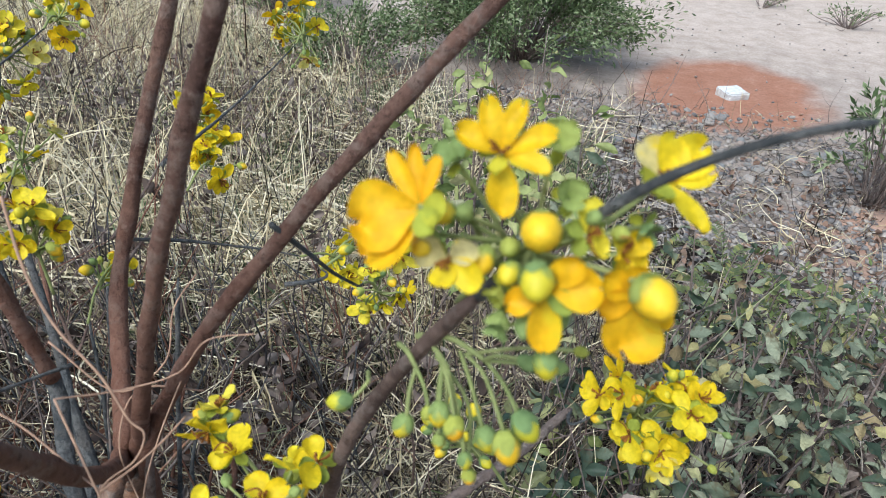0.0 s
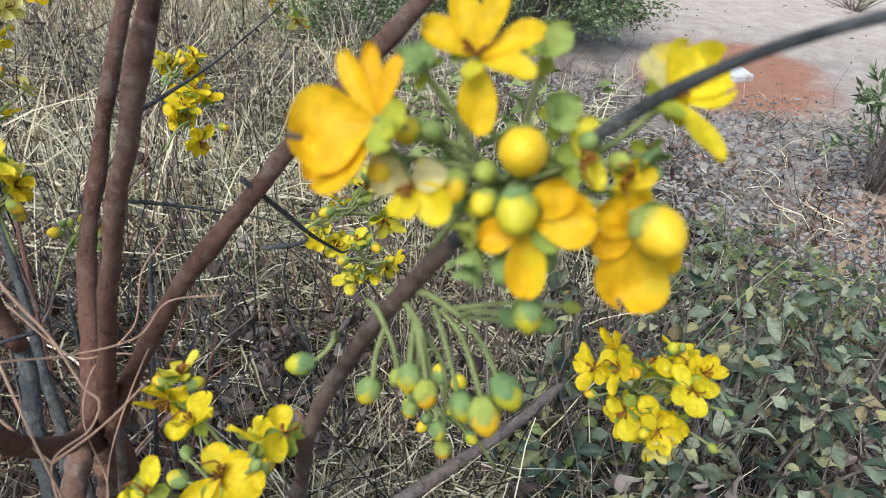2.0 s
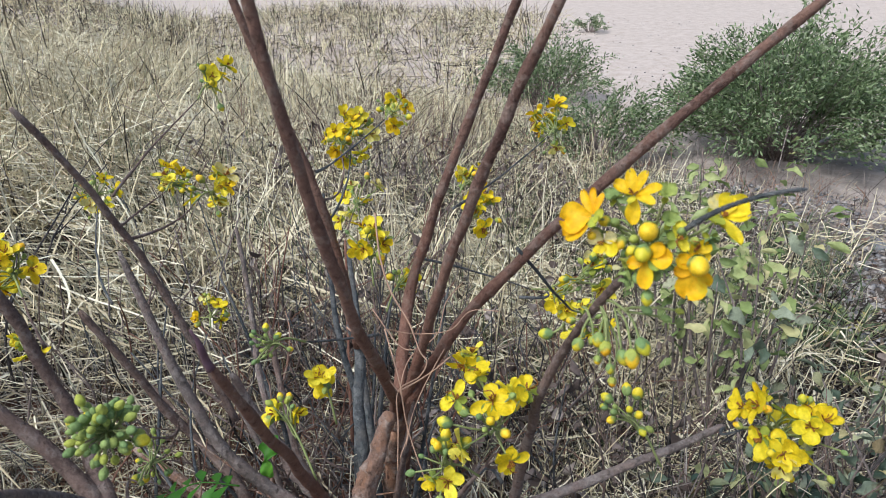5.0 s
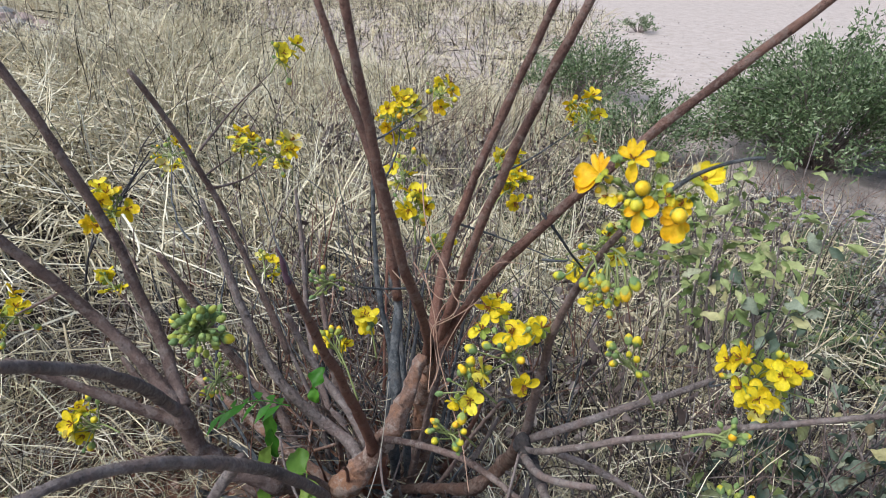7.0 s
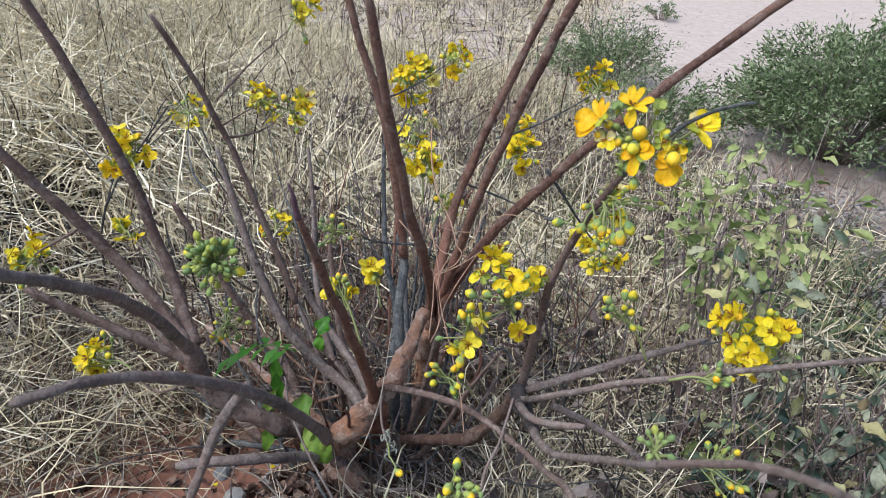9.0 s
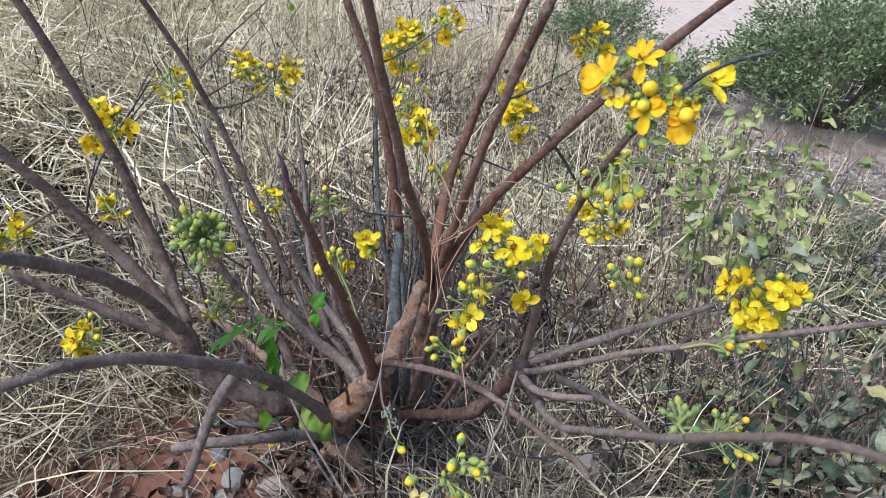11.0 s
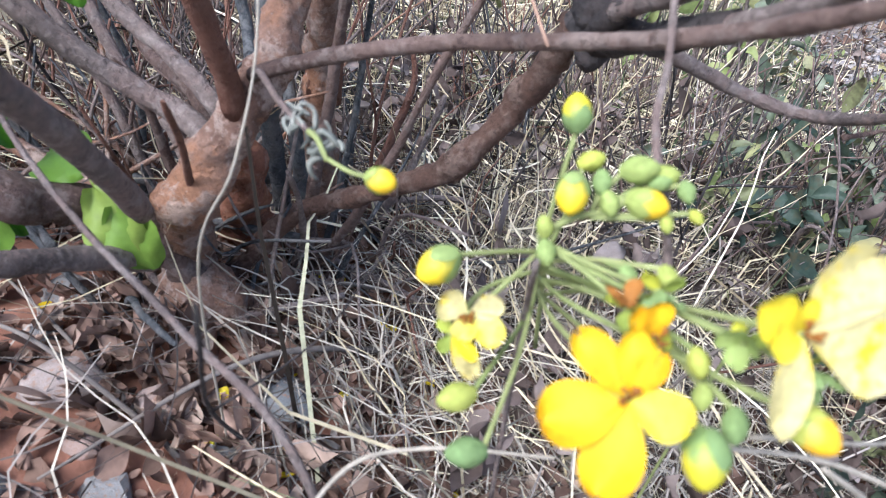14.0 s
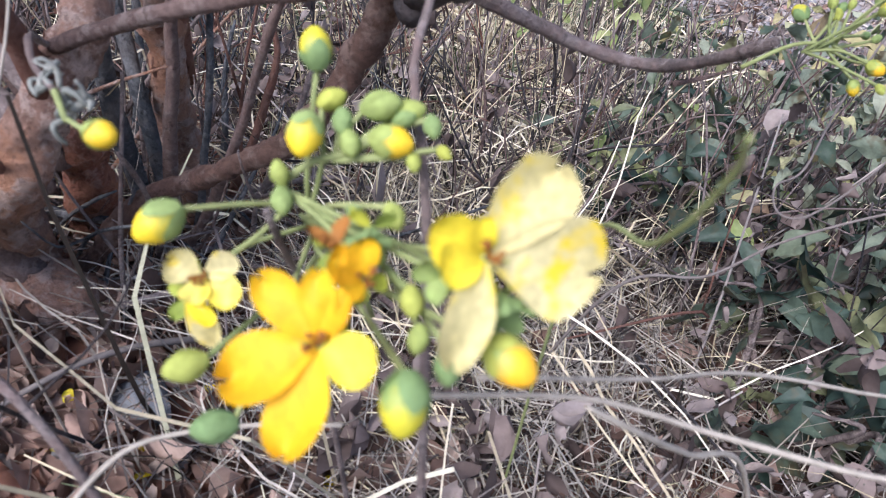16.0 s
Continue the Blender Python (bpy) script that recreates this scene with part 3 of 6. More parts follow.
for c, r in (([(-0.118, 0.462, 0.379), (-0.014, 0.358, 0.444), (-0.014, 0.302, 0.455), (0.235, 0.07, 0.795)], 0.0082), ([(-0.118, 0.459, 0.385), (-0.098, 0.42, 0.424), (-0.061, 0.357, 0.443), (0.039, 0.336, 0.519)], 0.0078)):
    g.tube(bezier(c, 40)[:13], [r * (1.35 - 0.045 * i) for i in range(13)], 12, 0.35)
part("knuckle", g.mesh("knuckle", [SCAR]), shrub, "dark scarred knuckle of cut stems", UNDO)
g = Geo()
g.tube(spline([(-0.247, 0.193, 0.713), (-0.246, 0.189, 0.725), (-0.243, 0.185, 0.742), (-0.246, 0.182, 0.755)], 5), [0.0042 - 0.0002 * i for i in range(16)], 8, 0.45)
PURPLE = plant_material("purple_tip", [(0.0, (0.09, 0.05, 0.07)), (1.0, (0.15, 0.09, 0.11))], rough=0.8)
part("dry_tip", g.mesh("dry_tip", [PURPLE]), shrub, "shrivelled purple tip", UNDO)
# grey and brown stems between the trunks
limb("branch", [(-0.49, 0.57, 0.08), (-0.506, 0.582, 0.174), (-0.566, 0.653, 0.238), (-0.604, 0.665, 0.336), (-0.653, 0.699, 0.462), (-0.69, 0.74, 0.6)], 0.0095, 0.004, BARK_BLUE, 40, label="weathered blue-grey stem")
limb("branch", [(-0.41, 0.53, 0.1), (-0.425, 0.545, 0.22), (-0.47, 0.58, 0.33), (-0.52, 0.63, 0.42), (-0.6, 0.7, 0.52)], 0.009, 0.0045, BARK_BLUE, 34)
limb("branch", [(-0.37, 0.395, 0.25), (-0.39, 0.409, 0.286), (-0.488, 0.426, 0.328), (-0.548, 0.422, 0.388), (-0.567, 0.409, 0.449)], 0.0085, 0.006, BARK_GREY, 34, label="short stem with a pale cut end")
limb("branch", [(-0.60, 0.43, 0.10), (-0.663, 0.432, 0.181), (-0.716, 0.426, 0.22), (-0.761, 0.401, 0.297), (-0.80, 0.37, 0.40), (-0.84, 0.34, 0.5)], 0.011, 0.006, BARK, 36)
limb("branch", [(-0.40, 0.42, 0.2), (-0.43, 0.43, 0.268), (-0.505, 0.458, 0.277), (-0.537, 0.474, 0.312), (-0.575, 0.496, 0.389), (-0.6, 0.51, 0.47)], 0.0085, 0.0045, BARK, 34)
limb("branch", [(-0.48, 0.46, 0.12), (-0.524, 0.476, 0.197), (-0.567, 0.476, 0.221), (-0.649, 0.511, 0.336), (-0.694, 0.55, 0.452), (-0.74, 0.58, 0.58)], 0.009, 0.004, BARK_GREY, 34)
limb("branch", [(-0.55, 0.30, 0.14), (-0.62, 0.27, 0.19), (-0.70, 0.24, 0.26), (-0.79, 0.22, 0.36)], 0.0095, 0.005, BARK, 30)
limb("branch", [(-0.45, 0.40, 0.14), (-0.53, 0.37, 0.185), (-0.64, 0.36, 0.215), (-0.76, 0.33, 0.27)], 0.011, 0.007, BARK_OLD, 30)
# lesser stems behind and between
for i in range(20):
    a = rng.uniform(0, 2 * math.pi)
    bx, by = -0.53 + 0.12 * math.cos(a), 0.56 + 0.12 * math.sin(a)
    lean = rng.uniform(0.1, 1.1)
    d = Vector((math.cos(a) * lean + rng.normal(0, 0.15), math.sin(a) * lean * 0.6 + rng.normal(0.1, 0.15), 1)).normalized()
    ln = rng.choice((0.22, 0.3, 0.38, 0.5)) * rng.uniform(0.85, 1.15)
    p0 = Vector((bx, by, land_at(bx, by) - 0.01))
    p3 = p0 + d * ln + Vector(rng.normal(0, 0.03, 3))
    bow = Vector((d.x, d.y, 0)) * 0.3 * ln + Vector(rng.normal(0, 0.025, 3))
    limb("branch", [p0, p0 + d * ln * 0.3 + bow * 0.5, p0 + d * ln * 0.7 - bow * 0.3, p3], rng.uniform(0.004, 0.009), rng.uniform(0.0018, 0.0042), (BARK_BLUE, BARK, BARK_GREY, BARK_LOW, BARK_BLUE)[i % 5], 18, 8, 0.3)

for i in range(44):
    a = rng.uniform(0, 2 * math.pi)
    bx, by = -0.58 + rng.normal(0, 0.12), 0.52 + rng.normal(0, 0.12)
    lean = rng.uniform(0.1, 1.6)
    d = Vector((math.cos(a) * lean, math.sin(a) * lean * 0.7 + 0.1, 1)).normalized()
    ln = rng.uniform(0.12, 0.42)
    p0 = Vector((bx, by, land_at(bx, by) - 0.01))
    side = Vector(rng.normal(0, 0.03, 3))
    limb("twig", [p0, p0 + d * ln * 0.3 + side, p0 + d * ln * 0.7 - side, p0 + d * ln + Vector((d.x, d.y, 0)) * 0.08], rng.uniform(0.0022, 0.0055), rng.uniform(0.0008, 0.002), (BARK, BARK_BLUE, BARK_GREY, BARK_OLD)[i % 4], 10, 6)


# ---- flowers ----
def petal_shape(g, slot, angle, length, width, open_, twist, notch=0.0, rag=0.06):
    """One clawed, cupped petal round the z axis."""
    steps = (0.0, 0.14, 0.28, 0.42, 0.56, 0.70, 0.82, 0.91, 0.97, 1.0)
    cols = 7
    verts, faces = [], []
    r, z, last = 0.05 * length, 0.0, 0.0
    for s in steps:
        el = open_ - (open_ * 0.55 + 0.3) * s
        r += length * (s - last) * math.cos(el)
        z += length * (s - last) * math.sin(el)
        last = s
        if s > 0.6:
            f = math.sqrt(max(0.012, 1 - ((s - 0.6) / 0.4) ** 2))
        else:
            f = 0.16 + 0.84 * (s / 0.6) ** 1.2 * (2.2 - 1.2 * s / 0.6)
        for j in range(cols):
            u = (j / (cols - 1) - 0.5) * 2
            w = f * width / 2 * (1 + rag * math.sin(7 * s + angle * 5 + 2.3 * u) * s)
            cup = 0.2 * width * u * u * (0.3 + s)
            ripple = 0.075 * width * math.sin(6 * s + 3.5 * u + angle * 7) * s
            x = r - notch * length * (1 - abs(u)) * s**5
            y = u * w
            zz = z + cup + ripple + twist * u * w * 0.6 * s
            c, sn = math.cos(angle), math.sin(angle)
            verts.append((x * c - y * sn, x * sn + y * c, zz))
    for i in range(len(steps) - 1):
        for j in range(cols - 1):
            a = i * cols + j
            faces.append((a, a + 1, a + cols + 1, a + cols))
    g.add(verts, faces, slot)


def flower_mesh(seed, petals=5, pale=False, ragged=False):
    r = random.Random(seed)
    g = Geo()
    for k in range(petals):
        a = 2 * math.pi * k / 5 + r.uniform(-0.35, 0.35)
        petal_shape(g, 0, a, r.uniform(0.0135, 0.0205) * (0.7 if ragged and k % 2 else 1), r.uniform(0.0105, 0.0165), r.choice((-0.1, 0.35, 0.7, 1.0, 1.3)) + r.uniform(-0.2, 0.2), r.uniform(-0.9, 0.9), r.uniform(0, 0.07))
    for k in range(5):
        a = r.uniform(0, 6.3)
        p = [(0, 0, 0.001), (0.002 * math.cos(a), 0.002 * math.sin(a), 0.003), (0.0035 * math.cos(a), 0.0035 * math.sin(a), 0.005), (0.0045 * math.cos(a), 0.0045 * math.sin(a), 0.0065)]
        g.tube(spline(p, 3), [0.0005 + 0.0004 * (i > 4) for i in range(10)], 5, slot=1)
    a = r.uniform(0, 6.3)
    g.tube(spline([(0, 0, 0.002), (0.003 * math.cos(a), 0.003 * math.sin(a), 0.007), (0.007 * math.cos(a + 0.4), 0.007 * math.sin(a + 0.4), 0.0085), (0.0105 * math.cos(a + 0.9), 0.0105 * math.sin(a + 0.9), 0.007)], 4), [0.00055] * 13, 5, slot=1)
    for k in range(4):
        petal_shape(g, 2, 2 * math.pi * k / 4 + r.uniform(0, 0.8), r.uniform(0.009, 0.0125), r.uniform(0.007, 0.0095), r.uniform(-0.5, 0.25), r.uniform(-0.3, 0.3))
    return g.mesh("flower", [PETAL_PALE if pale else PETAL, STAMEN, SEPAL])


def bud_mesh(seed, ripe):
    """An egg-shaped bud, green sepals clasping a yellow tip; its stalk end lies at the origin."""
    r = random.Random(seed)
    g = Geo()
    L, R = (0.0138, 0.0054) if ripe else (0.0128, 0.0046)
    path = [(0, 0, -0.0005 + L * i / 10) for i in range(11)]
    g.tube(path, [R * max(0.12, math.sin(math.pi * (0.06 + 0.91 * i / 10)) ** 0.62) for i in range(11)], 10, 0.06, 0 if ripe else 1)
    for k in range(4):
        a = 2 * math.pi * k / 4 + r.uniform(-0.35, 0.35)
        reach = r.uniform(0.32, 0.7) if ripe else 0.9
        flare = r.uniform(1.05, 1.14) if ripe else 1.08
        verts, faces = [], []
        for i in range(6):
            s = i / 5 * reach
            rad = R * (1.05 + (flare - 1.05) * (i / 5) ** 2) * math.sin(math.pi * (0.06 + 0.91 * s)) ** 0.62
            for j in range(4):
                b = a + (j / 3 - 0.5) * (1.75 if ripe else 2.1) * (1 - (i / 5) ** 2 * 0.85)
                verts.append((rad * math.cos(b), rad * math.sin(b), L * s - 0.0008))
        for i in range(5):
            for j in range(3):
                q = i * 4 + j
                faces.append((q, q + 1, q + 5, q + 4))
        g.add(verts, faces, 1)
    return g.mesh("bud", [BUD_YELLOW, BUD_GREEN])


def open_flower(petals, mat, seed, rag=0.05, stamens=6):
    """A flower given petal by petal: turn in degrees, length, width, how far it stands up."""
    r = random.Random(seed)
    g = Geo()
    for turn, length, width, up, *slot in petals:
        petal_shape(g, slot[0] if slot else 0, radians(turn), length, width, up, r.uniform(-0.9, 0.9), r.uniform(0.02, 0.12), rag)
    for k in range(stamens):
        a = r.uniform(0, 6.3)
        q = r.uniform(0.7, 1.1)
        p = [(0, 0, 0.001), (0.0015 * math.cos(a) * q, 0.0015 * math.sin(a) * q, 0.003 * q), (0.003 * math.cos(a + 0.3) * q, 0.003 * math.sin(a + 0.3) * q, 0.0045 * q)]
        g.tube(spline(p, 3), [0.00035 + 0.0003 * (i > 3) for i in range(7)], 5, slot=1)
    for k in range(3):
        petal_shape(g, 2, 2.1 * k + r.uniform(0, 0.8), 0.0075, 0.0055, r.uniform(-0.5, 0.25), r.uniform(-0.3, 0.3))
    return g.mesh("flower", [mat, STAMEN, SEPAL, PETAL, PETAL_PALE, BUD_GREEN])


CUSTOM = {
    "L": open_flower([(188, 0.0195, 0.0225, 0.35), (216, 0.0225, 0.0185, 0.15), (114, 0.0185, 0.0065, 0.35), (90, 0.018, 0.0055, 0.3), (62, 0.0155, 0.0055, 0.35), (-15, 0.011, 0.010, 0.9, 2), (-60, 0.011, 0.010, 0.9, 2)], PETAL_DEEP, 61, 0.04, 0),
    "T": open_flower([(262, 0.0185, 0.0095, -0.75), (150, 0.014, 0.0085, 0.75), (100, 0.0155, 0.0075, 1.15), (50, 0.0155, 0.007, 1.1), (5, 0.0165, 0.007, 0.45), (-40, 0.0155, 0.0075, 0.3)], PETAL, 66, 0.08, 7),
    "Q": open_flower([(118, 0.0135, 0.010, 0.6, 4), (72, 0.0135, 0.0115, 0.9), (34, 0.0165, 0.014, 0.5), (4, 0.0155, 0.0105, 0.4), (-58, 0.020, 0.008, 0.1), (205, 0.011, 0.010, 0.8, 2), (238, 0.010, 0.009, 0.8, 2)], PETAL, 67, 0.08, 5),
    "V": open_flower([(254, 0.0185, 0.0185, 0.25), (152, 0.0135, 0.0095, 0.5), (112, 0.010, 0.0085, 0.7), (192, 0.0135, 0.0085, 0.5), (300, 0.012, 0.009, 0.5)], PETAL_DEEP, 68, 0.05, 0),
    "C": open_flower([(268, 0.0185, 0.010, 0.25), (2, 0.0155, 0.0125, 0.6), (40, 0.0135, 0.009, 0.7), (205, 0.012, 0.008, 0.4), (320, 0.010, 0.007, 0.6, 2)], PETAL_DEEP, 69, 0.05, 4),
    "F": open_flower([(200, 0.0228, 0.0172, 0.12), (254, 0.0248, 0.0155, 0.15), (132, 0.0205, 0.0105, 0.45), (88, 0.0165, 0.009, 0.7), (58, 0.014, 0.008, 0.8), (-25, 0.0150, 0.0125, 0.55, 3)], PETAL_DEEP, 62, 0.05),
    "P": open_flower([(52, 0.0245, 0.0165, 0.35), (-8, 0.0235, 0.0215, 0.15), (252, 0.0245, 0.0115, 0.35), (160, 0.0135, 0.0115, 0.6, 3), (200, 0.012, 0.010, 0.8, 3), (110, 0.010, 0.007, 1.2, 3)], PETAL_PALE, 63, 0.16),
    "H": open_flower([(-58, 0.0175, 0.0085, 0.1), (-40, 0.012, 0.006, 0.3, 3)], PETAL_PALE, 71, 0.12, 0),
    "D": open_flower([(70, 0.009, 0.005, 1.0), (150, 0.008, 0.005, 1.1)], STAMEN, 72, 0.2, 9),
    "Y": open_flower([(160, 0.012, 0.012, 0.7), (110, 0.011, 0.010, 1.1), (210, 0.010, 0.010, 0.9)], PETAL_DEEP, 64),
    "R": open_flower([(155, 0.011, 0.0115, 0.4), (22, 0.0130, 0.009, 0.5), (-32, 0.0145, 0.0115, 0.3, 3), (-98, 0.009, 0.0095, 0.6, 3)], PETAL_PALE, 65, 0.12),
    "S": open_flower([(30, 0.009, 0.0085, 1.35, 5), (150, 0.0095, 0.009, 1.3, 5), (265, 0.009, 0.0085, 1.35, 5), (90, 0.0085, 0.008, 1.2, 5)], BUD_GREEN, 70, 0.03, 0),
}
FLOWERS = [flower_mesh(s, petals=5 if s % 3 else 4) for s in range(9)]
PALES = [flower_mesh(20 + s, petals=4, pale=True) for s in range(3)]
RAGGED = [flower_mesh(40 + s, petals=3 + s % 2, ragged=True) for s in range(3)]
RIPE = [bud_mesh(s, True) for s in range(3)]
YOUNG = [bud_mesh(9 + s, False) for s in range(2)]
VIEW = Vector((0.08, -0.1, 0.9))
SIDE = Vector((0.94, 0.34, 0.05))


def cluster(root, node, heads, label=""):
    """A flower head: a stalk from the branch at root to node, with stalklets to each head.
    heads: rows of kind, place, facing, size."""
    root, node = Vector(root), Vector(node)
    g = Geo()
    mid = (root + node) / 2 + Vector((0, 0, 0.12 * (node - root).length))
    g.tube(spline([root, mid, node], 5), [0.0015 - 0.00004 * i for i in range(11)], 6)
    centre = Matrix.Translation(-node)
    for kind, at, face, size in heads:
        at, face = Vector(at), Vector(face).normalized()
        foot = at + face * 0.0008
        start = node + (root - node) * rng.uniform(0, 0.4)
        bow = (start + foot) / 2 - face * 0.05 * (foot - start).length + Vector(rng.normal(0, 0.05, 3)) * (foot - start).length
        g.tube(spline([start, bow, foot], 4), [0.0010] * 9, 5)
    g2 = Geo()
    g2.v, g2.f, g2.m = [tuple(Vector(v) - node) for v in g.v], g.f, g.m
    stalk = part("flower_head", g2.mesh("flower_head", [STALK]), shrub, label, UNDO @ Matrix.Translation(node))
    for kind, at, face, size in heads:
        if kind in CUSTOM:
            z = Vector(face).normalized()
            x = (SIDE - z * SIDE.dot(z)).normalized()
            ob = new("flower", CUSTOM[kind])
            ob.parent = stalk
            ob.matrix_basis = Matrix.Translation(Vector(at) - node) @ Matrix((x, z.cross(x), z)).transposed().to_4x4() @ Matrix.Scale(size, 4)
            continue
        pool = {"f": FLOWERS, "p": PALES, "r": RAGGED, "b": RIPE, "y": YOUNG}[kind]
        me = pool[int(rng.integers(len(pool)))]
        ob = new("flower" if kind in "fpr" else "bud", me)
        ob.parent = stalk
        ob.matrix_basis = Matrix.Translation(Vector(at) - node) @ basis(face, rng.uniform(0, 6.28)) @ Matrix.Scale(size, 4)
    return stalk


def spray(root, node, flowers, buds, young, spread, label="", size=1.0, pale=0.04):
    """A flower head whose heads stand round its node."""
    root, node = Vector(root), Vector(node)
    reach = (node - root).length
    if reach > 0.09:
        near = node + (root - node) * (0.06 / reach)
        sag = Vector((rng.normal(0, 0.02), rng.normal(0, 0.02), -0.05 * reach))
        limb("twig", [root, root * 0.66 + near * 0.34 + sag, root * 0.33 + near * 0.67 + sag, near], 0.0024, 0.0011, BARK if rng.random() < 0.6 else BARK_BLUE, 12, 6)
        root = near
    heads = []
    spread *= 0.82
    flowers, buds, young = math.ceil(flowers * 1.3), math.ceil(buds * 1.2), young + 2
    out = (node - Vector(root)).normalized()
    for i in range(flowers + buds + young):
        d = Vector(rng.normal(0, 1, 3))
        d = (d.normalized() + out * 0.25 + Vector((0, 0, 0.25))).normalized()
        at = node + d * spread * rng.uniform(0.4, 1.0)
        face = (d * 0.8 + (VIEW - node).normalized() * 0.4 + Vector((0, 0, 0.1)) + Vector(rng.normal(0, 0.35, 3)))
        if i < flowers:
            heads.append(("p" if rng.random() < pale else ("r" if rng.random() < 0.15 else "f"), at, face, size * rng.uniform(0.88, 1.15)))
        else:
            heads.append(("b" if i < flowers + buds else "y", at, d + Vector(rng.normal(0, 0.2, 3)), size * rng.uniform(0.7, 1.1) * (1 if i < flowers + buds else 0.75)))
    return cluster(root, node, heads, label)


cluster((0.0, 0.393, 0.775), (0.032, 0.375, 0.822), [
    ("L", (-0.004, 0.350, 0.842), (-0.1, -0.8, 0.5), 1.05), ("T", (0.017, 0.368, 0.855), (-0.05, -0.45, 0.9), 1.1),
    ("Q", (0.069, 0.393, 0.842), (0.25, -0.55, 0.8), 1.1), ("C", (0.037, 0.348, 0.822), (0.1, -0.8, 0.3), 1.1),
    ("V", (0.066, 0.360, 0.817), (0.3, -0.8, 0.35), 1.1), ("R", (0.006, 0.348, 0.826), (-0.2, -0.85, 0.3), 0.95),
    ("r", (0.047, 0.374, 0.827), (0.4, -0.5, 0.4), 0.7), ("r", (0.059, 0.376, 0.821), (0.6, -0.4, 0.4), 0.75),
    ("b", (0.033, 0.363, 0.834), (0.05, -0.95, 0.35), 1.25), ("b", (0.034, 0.351, 0.827), (0.1, -0.9, -0.2), 1.05),
    ("b", (0.066, 0.356, 0.824), (0.45, -0.9, 0.0), 1.25), ("b", (0.017, 0.355, 0.828), (-0.1, -0.7, -0.4), 0.75),
    ("b", (0.026, 0.354, 0.824), (-0.1, -0.8, -0.1), 0.7), ("b", (-0.001, 0.356, 0.830), (-0.3, -0.7, -0.3), 0.8),
    ("b", (0.003, 0.363, 0.835), (-0.3, -0.7, 0.2), 0.75), ("b", (0.04, 0.346, 0.799), (0.2, -0.4, -0.8), 0.8),
    ("S", (0.001, 0.375, 0.847), (-0.3, -0.5, 0.8), 0.85), ("S", (0.033, 0.387, 0.852), (0.2, -0.5, 0.8), 0.95),
    ("S", (0.039, 0.379, 0.837), (0.3, -0.6, 0.6), 0.85), ("S", (0.065, 0.386, 0.828), (0.4, -0.6, -0.2), 0.8),
    ("S", (0.023, 0.352, 0.816), (-0.2, -0.6, -0.4), 0.7), ("S", (0.024, 0.351, 0.808), (-0.1, -0.5, -0.6), 0.7),
    ("y", (0.024, 0.360, 0.828), (0, -0.9, 0.2), 0.7), ("y", (0.008, 0.366, 0.833), (-0.2, -0.7, 0.4), 0.7),
    ("y", (0.047, 0.380, 0.830), (0.3, -0.6, 0.5), 0.65), ("y", (0.056, 0.380, 0.827), (0.5, -0.6, 0.2), 0.6),
    ("y", (0.032, 0.347, 0.810), (0.1, -0.6, -0.6), 0.65), ("y", (0.042, 0.354, 0.811), (0.3, -0.7, -0.5), 0.65),
    ("y", (0.015, 0.372, 0.812), (-0.3, -0.7, -0.4), 0.6), ("S", (0.024, 0.352, 0.802), (-0.2, -0.5, -0.6), 0.7)],
    "dense yellow flower head with green buds")
cluster((-0.02, 0.402, 0.745), (0.016, 0.381, 0.757), [
    ("y", (0.030, 0.372, 0.77), (0.9, -0.3, -0.15), 0.7), ("b", (0.032, 0.366, 0.747), (0.6, -0.3, -0.6), 1.0),
    ("b", (0.028, 0.364, 0.737), (0.3, -0.4, -0.8), 1.05), ("b", (0.018, 0.371, 0.729), (0.4, -0.2, -0.9), 0.9),
    ("y", (0.042, 0.38, 0.762), (0.8, 0.2, -0.2), 0.6), ("y", (0.05, 0.385, 0.768), (0.8, 0.2, -0.2), 0.5)],
    "hanging bunch of yellow-green buds")
cluster((-0.02, 0.402, 0.745), (-0.001, 0.386, 0.744), [
    ("b", (0.006, 0.37, 0.733), (0.1, -0.3, -1), 0.85), ("b", (-0.001, 0.372, 0.737), (0.05, -0.3, -1), 0.85),
    ("b", (0.012, 0.366, 0.717), (0.2, -0.3, -1), 0.6), ("b", (-0.001, 0.374, 0.715), (-0.05, 0, -1), 0.6),
    ("b", (0.014, 0.368, 0.704), (0.1, 0, -1), 0.62), ("y", (0.002, 0.374, 0.726), (0, -0.2, -1), 0.6)],
    "hanging bunch of yellow-green buds")
cluster((-0.03, 0.405, 0.735), (-0.016, 0.388, 0.738), [
    ("b", (-0.014, 0.368, 0.729), (-0.3, -0.2, -0.9), 0.85), ("y", (-0.006, 0.374, 0.731), (-0.2, -0.2, -0.9), 0.6)],
    "two small hanging buds")
cluster((-0.05, 0.415, 0.7), (-0.04, 0.39, 0.722), [("b", (-0.046, 0.383, 0.715), (-0.9, -0.2, -0.2), 0.9)])
spray((0.06, 0.627, 0.497), (0.125, 0.585, 0.545), 15, 5, 3, 0.062, "large dense yellow flower head", pale=0.12)
spray((-0.11, 0.43, 0.5), (-0.108, 0.385, 0.592), 5, 5, 3, 0.06, "loose yellow flower head with buds")
spray((-0.12, 0.425, 0.55), (-0.163, 0.43, 0.612), 1, 1, 0, 0.015)
spray((-0.12, 0.43, 0.47), (-0.15, 0.36, 0.535), 2, 5, 2, 0.04, "small bunch of flowers and buds")
spray((-0.17, 0.54, 0.7), (-0.165, 0.74, 0.50), 4, 4, 1, 0.04, "yellow flower head above dry grass")
